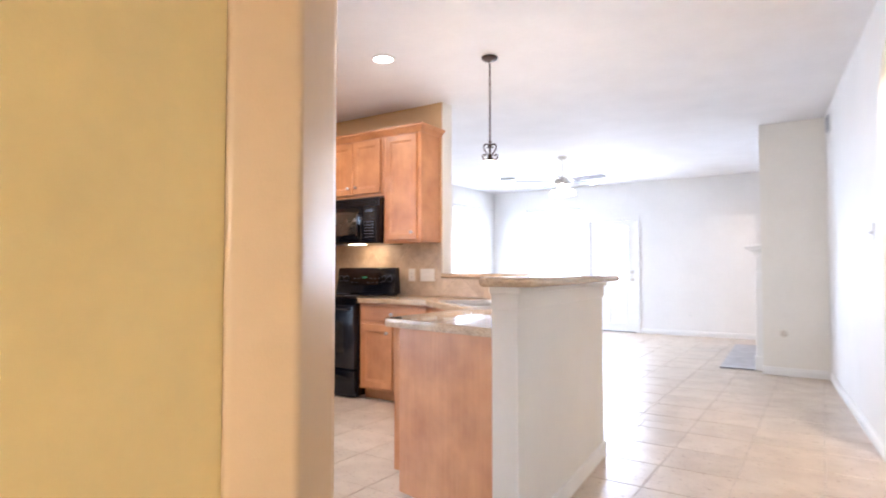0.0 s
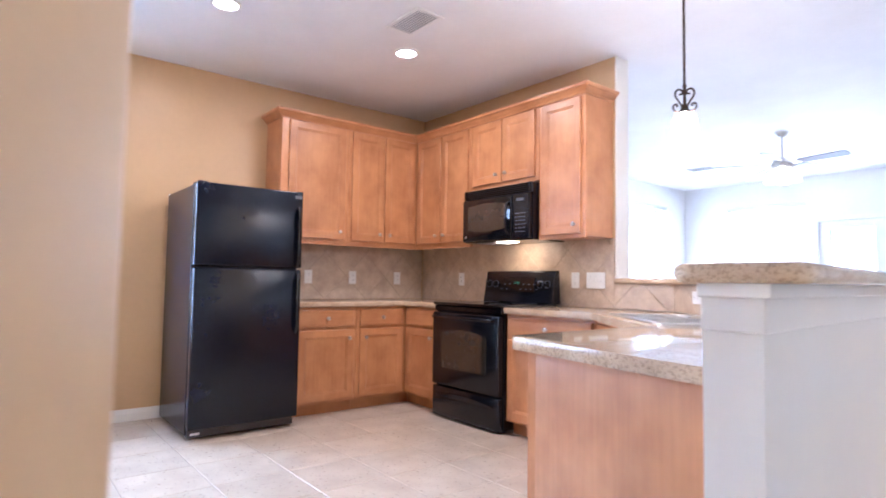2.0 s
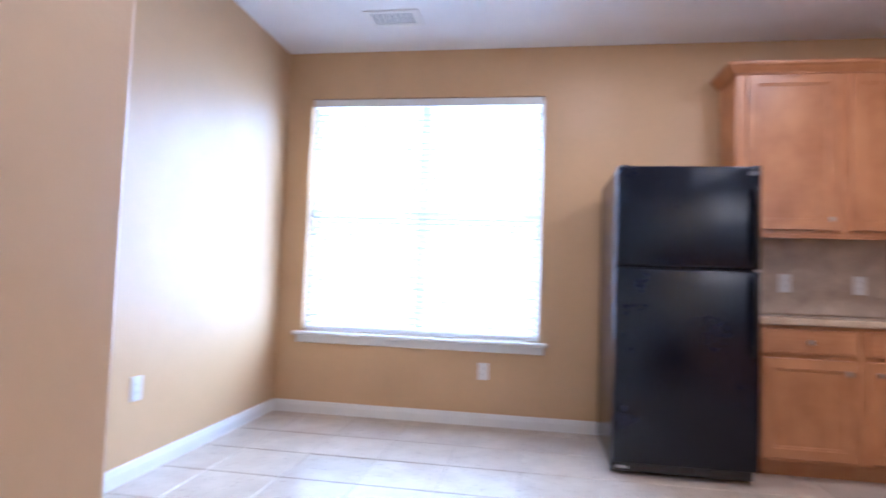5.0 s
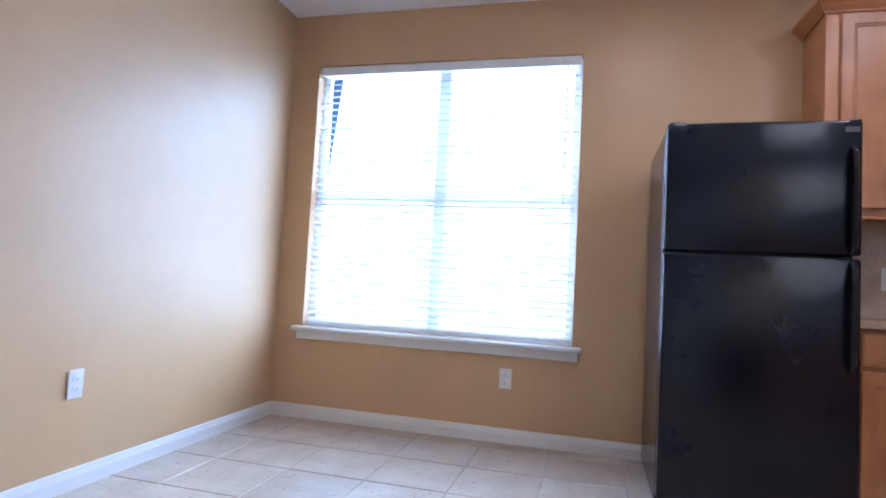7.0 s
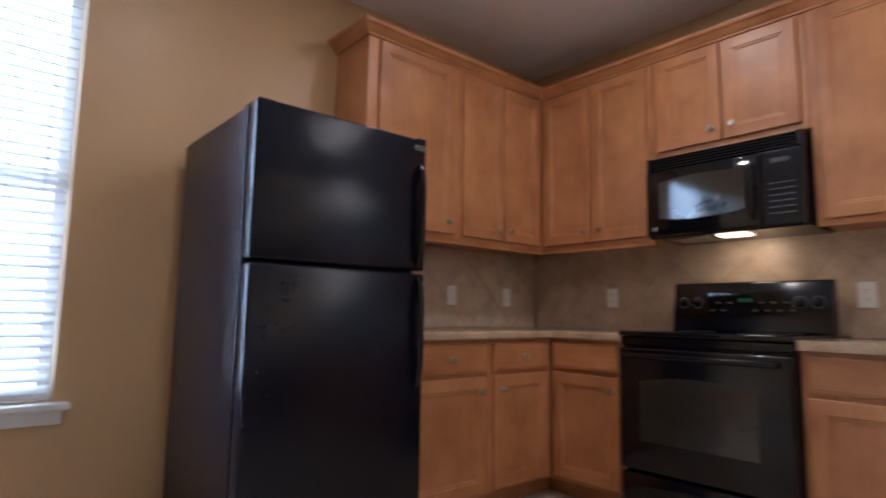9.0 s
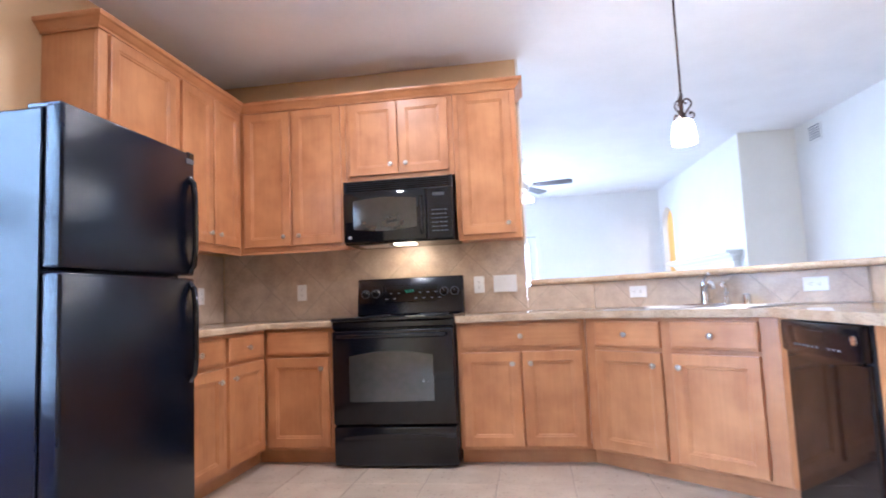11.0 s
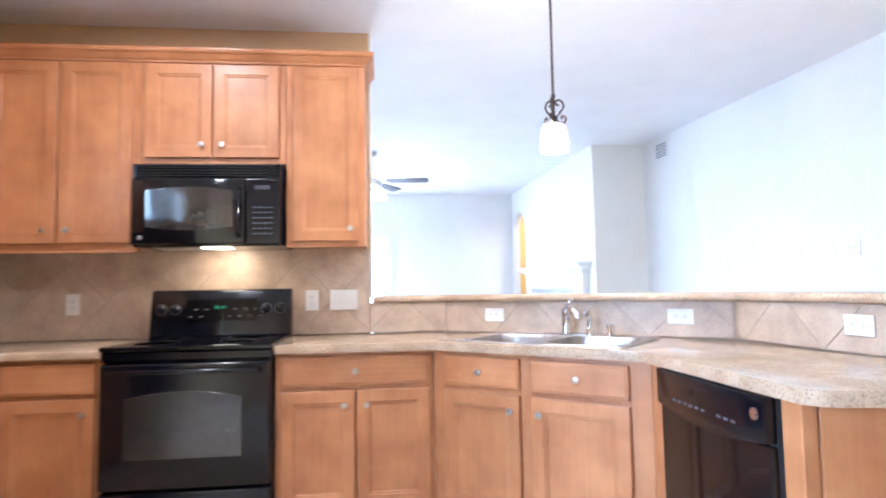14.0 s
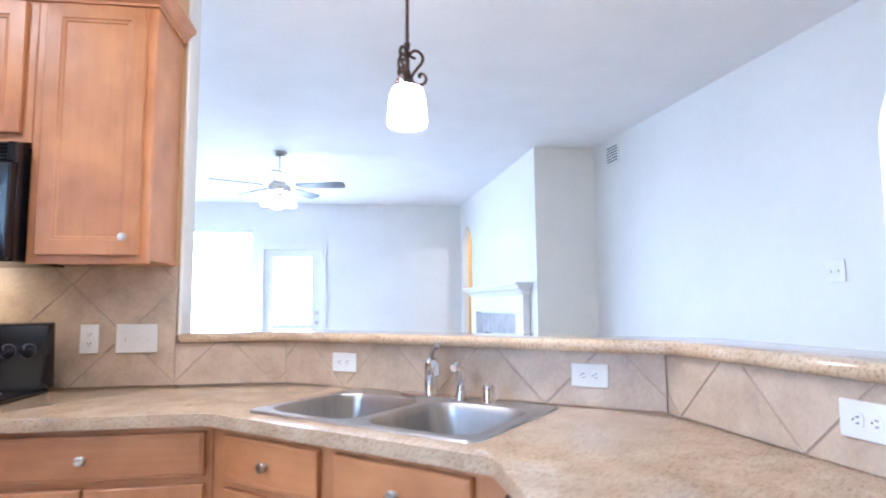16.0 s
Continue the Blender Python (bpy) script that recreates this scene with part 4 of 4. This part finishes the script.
part("hearth", block(0.0, W_, -0.45, -0.093, 0.006, 0.02, 0.003), M_SLATE, fp, "grey tile hearth")


# ---- pendant lamp ----
def smooth_path(pts, n=4):
    """Catmull-Rom through the points."""
    p = [Vector(q) for q in pts]
    p = [2 * p[0] - p[1]] + p + [2 * p[-1] - p[-2]]
    out = []
    for i in range(1, len(p) - 2):
        for k in range(n):
            t = k / n
            out.append(0.5 * (2 * p[i] + (p[i + 1] - p[i - 1]) * t + (2 * p[i - 1] - 5 * p[i] + 4 * p[i + 1] - p[i + 2]) * t * t + (3 * p[i] - p[i - 1] - 3 * p[i + 1] + p[i + 2]) * t ** 3))
    return out + [p[-2]]


SCROLL = [(0.029, 0.095), (0.018, 0.096), (0.010, 0.106), (0.016, 0.116), (0.030, 0.121), (0.046, 0.112), (0.053, 0.095), (0.048, 0.077), (0.035, 0.060), (0.022, 0.042),
          (0.015, 0.028), (0.018, 0.012), (0.030, 0.002), (0.048, 0.002), (0.061, 0.012), (0.064, 0.026), (0.056, 0.038), (0.045, 0.040), (0.040, 0.032), (0.047, 0.028)]


def pendant():
    t = thing("pendant_lamp", pose(3.276, -0.752, 0.020, 0, 0, 0), "bronze scrolled pendant lamp with a lit white glass shade", "pendant lamp")
    part("canopy", lathe(bmesh.new(), [(0.062, CEIL - 0.021), (0.062, CEIL - 0.032), (0.045, CEIL - 0.046), (0.012, CEIL - 0.054), (0.0001, CEIL - 0.056)], 24), M_BRONZE, t, smooth=True)
    part("rod", lathe(bmesh.new(), [(0.0065, 2.06), (0.0065, CEIL - 0.05)], 10), M_BRONZE, t, smooth=True)
    part("stem", lathe(bmesh.new(), [(0.006, 2.095), (0.012, 2.085), (0.008, 2.07), (0.008, 1.995), (0.014, 1.975), (0.016, 1.955), (0.030, 1.946), (0.036, 1.925), (0.0001, 1.922)], 16), M_BRONZE, t, smooth=True)
    sc = tube(bmesh.new(), smooth_path([(x, 0, z + 1.942) for x, z in SCROLL]), 0.0052, 8)
    me = mesh_of("scroll", sc, M_BRONZE, True)
    for k in range(3):
        o = tagged(new("scroll", me), "curled wrought bronze scroll")
        o.parent = t
        o.matrix_basis = pose(0, 0, 0, 0, 0, 120 * k)
    part("shade", lathe(bmesh.new(), [(0.030, 1.937), (0.048, 1.928), (0.058, 1.90), (0.063, 1.85), (0.0645, 1.80), (0.061, 1.80), (0.057, 1.84), (0.045, 1.905), (0.0001, 1.92)], 24), M_SHADE, t, "glowing white glass shade", True)
    return t


pendant()


# ---- ceiling fan ----
def ceiling_fan():
    t = thing("ceiling_fan", pose(2.29, 3.14, -0.105, 0, 0, 61.6), "brushed nickel ceiling fan with dark blades and lit bowls", "ceiling fan")
    part("canopy", lathe(bmesh.new(), [(0.07, CEIL + 0.104), (0.07, CEIL + 0.085), (0.045, CEIL + 0.05), (0.016, CEIL + 0.045)], 24), M_NICKEL, t, smooth=True)
    part("downrod", lathe(bmesh.new(), [(0.013, 2.55), (0.013, CEIL + 0.055)], 12), M_NICKEL, t, smooth=True)
    part("motor", lathe(bmesh.new(), [(0.02, 2.57), (0.05, 2.56), (0.09, 2.535), (0.115, 2.50), (0.115, 2.46), (0.09, 2.43), (0.06, 2.415), (0.06, 2.39), (0.0001, 2.385)], 28), M_NICKEL, t, smooth=True)
    for k in range(5):
        r = pose(0, 0, 2.495, 0, 0, 72 * k)
        ir = part("blade_iron", soft(boxes((0.09, 0.20, -0.018, 0.018, -0.006, 0.006)), 0.004, 1), M_NICKEL, t, at=r)
        bp = fillet([(0.17, -0.055), (0.66, -0.072), (0.66, 0.072), (0.17, 0.055)], [0.02, 0.05, 0.05, 0.02])
        part("blade", prism(bmesh.new(), [(x, y, 0.008) for x, y in bp], (0, 0, 0.008)), M_BLADE, ir, "dark fan blade", at=pose(0, 0, 0, -11))
    for k in range(4):
        r = pose(0, 0, 0, 0, 0, 45 + 90 * k)
        arm = part("light_arm", tube(bmesh.new(), [(0.03, 0, 2.40), (0.07, 0, 2.395), (0.10, 0, 2.37)], 0.012, 8), M_NICKEL, t, smooth=True, at=r)
        part("light_shade", lathe(bmesh.new(), [(0.022, 2.375), (0.045, 2.355), (0.058, 2.315), (0.056, 2.30), (0.0001, 2.295)], 16, (0.115, 0, 0)), M_FANGLASS, arm, "glowing frosted glass shade", True)
    return t


ceiling_fan()


# ---- recessed lights, vents ----
def downlight(x, y, watts=15.5):
    t = thing("recessed_light", pose(x, y, CEIL), "lit recessed ceiling light with white trim ring", "recessed light", "recessed lights")
    part("trim_ring", lathe(bmesh.new(), [(0.092, -0.001), (0.092, -0.006), (0.080, -0.012), (0.072, -0.010), (0.072, -0.001)], 28), M_TRIM, t, smooth=True)
    part("lens", lathe(bmesh.new(), [(0.0735, -0.002), (0.0735, -0.0065), (0.0001, -0.0065)], 24), M_BULB, t, "glowing lens")
    lamp_area("recessed_lamp", (x, y, CEIL - 0.014), (x, y, 0), 0.13, 0.13, watts, WARM, True)


for x, y in ((2.59, -1.18), (1.376, -1.206), (1.27, -2.48)):
    downlight(x, y)
# two unseen lights, added to brighten the yellow passages beyond the arches
downlight(6.0, -0.8, 40)
downlight(5.7, 5.4, 40)


def ceiling_vent(x, y, w, d, rz):
    t = thing("ceiling_vent", pose(x, y, CEIL, 0, 0, rz), "white louvred ceiling air vent", "air vent", "ceiling vents")
    part("backing", boxes((-w / 2 + 0.02, w / 2 - 0.02, -d / 2 + 0.02, d / 2 - 0.02, -0.004, -0.001)), M_VENTBACK, t)
    part("frame", soft(boxes((-w / 2, w / 2, -d / 2, -d / 2 + 0.03, -0.012, -0.001), (-w / 2, w / 2, d / 2 - 0.03, d / 2, -0.012, -0.001), (-w / 2, -w / 2 + 0.03, -d / 2 + 0.03, d / 2 - 0.03, -0.012, -0.001), (w / 2 - 0.03, w / 2, -d / 2 + 0.03, d / 2 - 0.03, -0.012, -0.001)), 0.002, 1), M_TRIM, t)
    n = 8
    for i in range(n):
        yy = -d / 2 + 0.04 + (d - 0.08) * i / (n - 1)
        part("slat", boxes((-w / 2 + 0.03, w / 2 - 0.03, -0.0105, 0.0105, -0.001, 0.0005)), M_TRIM, t, at=pose(0, yy, -0.012, 18))


ceiling_vent(1.83, -1.46, 0.36, 0.22, 0)
ceiling_vent(0.55, -3.90, 0.22, 0.36, 0)
ceiling_vent(0.75, 4.42, 0.36, 0.22, 0)


# ---- plates ----
def wall_plate(name, m, label, w=0.075, h=0.12, kind="outlet", gang=1):
    t = thing(name, m, label, "wall plate", "outlets and switches")
    part("plate", soft(boxes((-w / 2, w / 2, -0.007, -0.0005, -h / 2, h / 2)), 0.003, 2), M_PLATE, t)
    for g in range(gang):
        cx = (g - (gang - 1) / 2) * 0.046
        if kind == "outlet":
            for s_ in (-1, 1):
                r = part("receptacle", prism(bmesh.new(), [(cx + x, -0.0072, s_ * 0.020 + z) for x, z in rounded(0.034, 0.029, 0.012, 4)], (0, -0.0015, 0)), M_PLATE, t)
                for dx in (-0.006, 0.006):
                    part("slot", boxes((cx + dx - 0.0012, cx + dx + 0.0012, -0.0092, -0.0088, s_ * 0.020 - 0.002, s_ * 0.020 + 0.006)), M_SLOT, r)
                part("slot", boxes((cx - 0.002, cx + 0.002, -0.0092, -0.0088, s_ * 0.020 - 0.010, s_ * 0.020 - 0.006)), M_SLOT, r)
        elif kind == "switch":
            part("toggle", boxes((cx - 0.005, cx + 0.005, -0.018, -0.007, -0.010, 0.006)), M_PLATE, t)
            part("screw", boxes((cx - 0.002, cx + 0.002, -0.0078, -0.007, 0.026, 0.030)), M_NICKEL, t)
    return t


for y in (-1.289, -0.836, -0.328):
    wall_plate("outlet", pose(0.011, y, 1.09, 0, 0, 90), "white duplex outlet on the travertine backsplash")
wall_plate("outlet", pose(0.647, -0.011, 1.09), "white duplex outlet on the travertine backsplash")
wall_plate("outlet", pose(1.992, -0.011, 1.09), "white duplex outlet beside the switches")
wall_plate("switch_plate", pose(2.179, -0.011, 1.09), "white three-gang switch plate on the backsplash", 0.165, 0.12, "switch", 3)
for u in (0.331, 1.340):
    wall_plate("outlet", pose(2.80, 0, 0, 0, 0, SINK_TURN) @ pose(u, -0.011, 0.990, 0, 90), "white sideways outlet on the half wall backsplash")
wall_plate("outlet", pose(4.06, -0.955, 0, 0, 0, PEN_TURN) @ pose(0.650, -0.011, 0.990, 0, 90), "white sideways outlet on the half wall backsplash")
wall_plate("outlet", pose(0.001, -3.279, 0.385, 0, 0, 90), "white duplex outlet below the kitchen window")
wall_plate("outlet", pose(1.55, SY + 0.001, 0.44, 0, 0, 180), "white duplex outlet low on the nook wall")
wall_plate("switch_plate", EAST @ pose(-0.001, -SWE, 1.38, 0, 0, -90), "white two-gang switch plate on the white wall", 0.12, 0.12, "switch", 2)
gv = thing("gas_valve_plate", pose(4.978, 2.694, 0.452), "small round satin metal gas valve plate low on the chimney side", "valve plate")
part("flange", lathe(bmesh.new(), [(0.038, 0.0), (0.036, 0.006), (0.014, 0.010), (0.014, 0.018), (0.0001, 0.019)], 20, (0, 0, 0), "-y"), M_NICKEL, gv, smooth=True)
wall_plate("outlet", pose(3.41, NY - 0.001, 0.37), "white duplex outlet low on the white living room wall")
wv = thing("wall_vent", EAST @ pose(-0.001, -VTE, 2.587, 0, 0, -90), "small white louvred wall vent near the ceiling", "air vent", "wall vents")
part("frame", soft(boxes((-0.11, 0.11, -0.012, -0.001, -0.09, 0.09)), 0.004), M_TRIM, wv)
for i in range(6):
    # slats on a solid frame, coloured with the grey of shaded gaps
    part("slat", boxes((-0.09, 0.09, -0.020, -0.0125, -0.065 + 0.026 * i, -0.055 + 0.026 * i)), M_VENTBACK, wv)


# ---- baseboards ----
def baseboard(name, a, c, side):
    """A run of moulded skirting from a to c, standing out to the given side by its thickness."""
    a, c = Vector(a), Vector(c)
    d = (c - a).normalized()
    nrm = Vector((-d.y, d.x)) * side
    prof = [(0.001, 0), (0.015, 0), (0.015, 0.055), (0.011, 0.07), (0.008, 0.085), (0.001, 0.088)]
    bm = bmesh.new()
    prism(bm, [(*(a + nrm * o), z) for o, z in prof], (*(c - a), 0))
    return solid(name, bm, M_TRIM, "white moulded baseboard", "baseboard")


baseboard("baseboard_1", (0, SY + 0.015), (0, -2.40), -1)
baseboard("baseboard_2", (0.0, SY), (3.44, SY), 1)
baseboard("baseboard_3", (3.47, -3.4765), (4.345, -3.4863), 1)
baseboard("baseboard_4", (4.44, -7.0), (4.44, -3.855), -1)
baseboard("baseboard_5", (0, -9.7), (0, -AE - 1.01), 1).matrix_basis = EAST
baseboard("baseboard_6", (0, -AE), (0, -0.035), 1).matrix_basis = EAST
baseboard("baseboard_7", (4.768, 2.695), (EX - 0.016, 2.695), -1)
baseboard("baseboard_8", (4.778, 2.697), (4.775, 2.79), 1)
baseboard("baseboard_9", (2.57, NY), (4.60, NY), -1)
baseboard("baseboard_10", (LWX + 0.02, NY), (1.57, NY), -1)
baseboard("baseboard_11", (LWX, 0.16), (LWX, NY - 0.02), -1)


# ---- floor tiles ----
def tile_mesh(w, d, h=0.008, e=0.003):
    bm = bmesh.new()
    loft(bm, [[(i, i, z), (w - i, i, z), (w - i, d - i, z), (i, d - i, z)] for i, z in ((0, -h), (0, -e), (e, 0))], False, True)
    return mesh_of("tile", bm, M_TILE)


T, GAP = 0.40, 0.005
sizes = {}


def tile_floor(name, x0, x1, y0, y1, label, limit=300):
    fl = solid(name, boxes((x0, x1, y0, y1, -0.10, -0.003)), M_GROUT, label, "floor")
    cells = []
    i = math.floor((x0 - 0.13) / T)
    while 0.13 + i * T < x1:
        j = math.floor((y0 - 0.21) / T)
        while 0.21 + j * T < y1:
            a0, a1 = max(x0, 0.13 + i * T + GAP / 2), min(x1, 0.13 + (i + 1) * T - GAP / 2)
            b0, b1 = max(y0, 0.21 + j * T + GAP / 2), min(y1, 0.21 + (j + 1) * T - GAP / 2)
            if a1 - a0 > 0.02 and b1 - b0 > 0.02:
                cells.append((a0, a1, b0, b1))
            j += 1
        i += 1
    for a0, a1, b0, b1 in cells[:limit]:
        key = (round(a1 - a0, 3), round(b1 - b0, 3))
        if key not in sizes:
            sizes[key] = tile_mesh(*key)
        ob = new("tile", sizes[key])
        ob.parent = fl
        ob.matrix_basis = pose(a0, b0, random.uniform(-0.0006, 0.0006))


tile_floor("floor_kitchen", 0.0, 4.2, SY, 0.0, "beige square ceramic tile kitchen floor")
tile_floor("floor_hall", 4.2, 5.60, -7.0, 0.0, "beige square ceramic tile hall floor")
tile_floor("floor_living", 1.3, 5.60, 0.0, NY, "beige square ceramic tile living room floor")
tile_floor("floor_living_west", LWX, 1.3, 0.0, NY, "beige square ceramic tile living room floor")
tile_floor("floor_passage", 5.60, 6.5, -7.0, NY, "beige square ceramic tile passage floor")


# ---- backsplash tiles, laid on the diagonal ----
def clip(poly, axis, lim, keep_less):
    out = []
    for i, p in enumerate(poly):
        q = poly[(i + 1) % len(poly)]
        pin, qin = ((p[axis] <= lim) == keep_less or p[axis] == lim), ((q[axis] <= lim) == keep_less or q[axis] == lim)
        if pin:
            out.append(p)
        if pin != qin:
            k = (lim - p[axis]) / (q[axis] - p[axis])
            out.append((p[0] + (q[0] - p[0]) * k, p[1] + (q[1] - p[1]) * k))
    return out


def backsplash(name, m, length, z0, z1, label, phase=0.0, side=0.305):
    base = solid(name, boxes((0, length, -0.0072, -0.0005, z0, z1)), M_SPLASHG, label, "backsplash")
    base.matrix_basis = m
    r, g = side * S2, 0.003 * math.sqrt(2)
    i = -4
    while phase + (i - 1) * r < length:
        for j in range(-1, 5):
            if (i + j) % 2:
                continue
            cx, cz = phase + i * r, CT1 + j * r
            poly = [(cx - r + g, cz), (cx, cz - r + g), (cx + r - g, cz), (cx, cz + r - g)]
            for ax, lim, less in ((0, 0.001, False), (0, length - 0.001, True), (1, z0 + 0.001, False), (1, z1 - 0.001, True)):
                poly = clip(poly, ax, lim, less) if len(poly) > 2 else []
            if len(poly) < 3:
                continue
            area = abs(sum(poly[k][0] * poly[(k + 1) % len(poly)][1] - poly[(k + 1) % len(poly)][0] * poly[k][1] for k in range(len(poly)))) / 2
            if area < 0.0004:
                continue
            c = Vector((sum(p[0] for p in poly) / len(poly), sum(p[1] for p in poly) / len(poly)))
            bm = bmesh.new()
            loft(bm, [[(c.x + (x - c.x) * s_, y, c.y + (z - c.y) * s_) for x, z in poly] for s_, y in ((1, -0.007), (1, -0.0088), (0.99, -0.010))], False, True)
            part("tile", bm, M_SPLASH, base)
        i += 1


backsplash("backsplash_left", pose(0, FRY - 0.6, 0, 0, 0, 90), 2.289, CT1 + 0.001, 1.392, "beige travertine tile backsplash laid diagonally", 0.10)
backsplash("backsplash_back", pose(0.011, 0.005, 0), 2.322, CT1 + 0.001, 1.40, "beige travertine tile backsplash behind the stove", 0.39)
backsplash("backsplash_bar", pose(2.335, 0, 0), 0.461, CT1 + 0.001, 1.066, "beige travertine tiles below the bar top", 0.20)
backsplash("backsplash_sink", pose(2.802, -0.002, 0, 0, 0, SINK_TURN), 1.570, CT1 + 0.001, 1.066, "beige travertine tiles behind the sink", 0.107)
backsplash("backsplash_peninsula", pose(4.06, -0.9565, 0, 0, 0, PEN_TURN), 1.36, CT1 + 0.001, 1.066, "beige travertine tiles along the peninsula", 0.275)
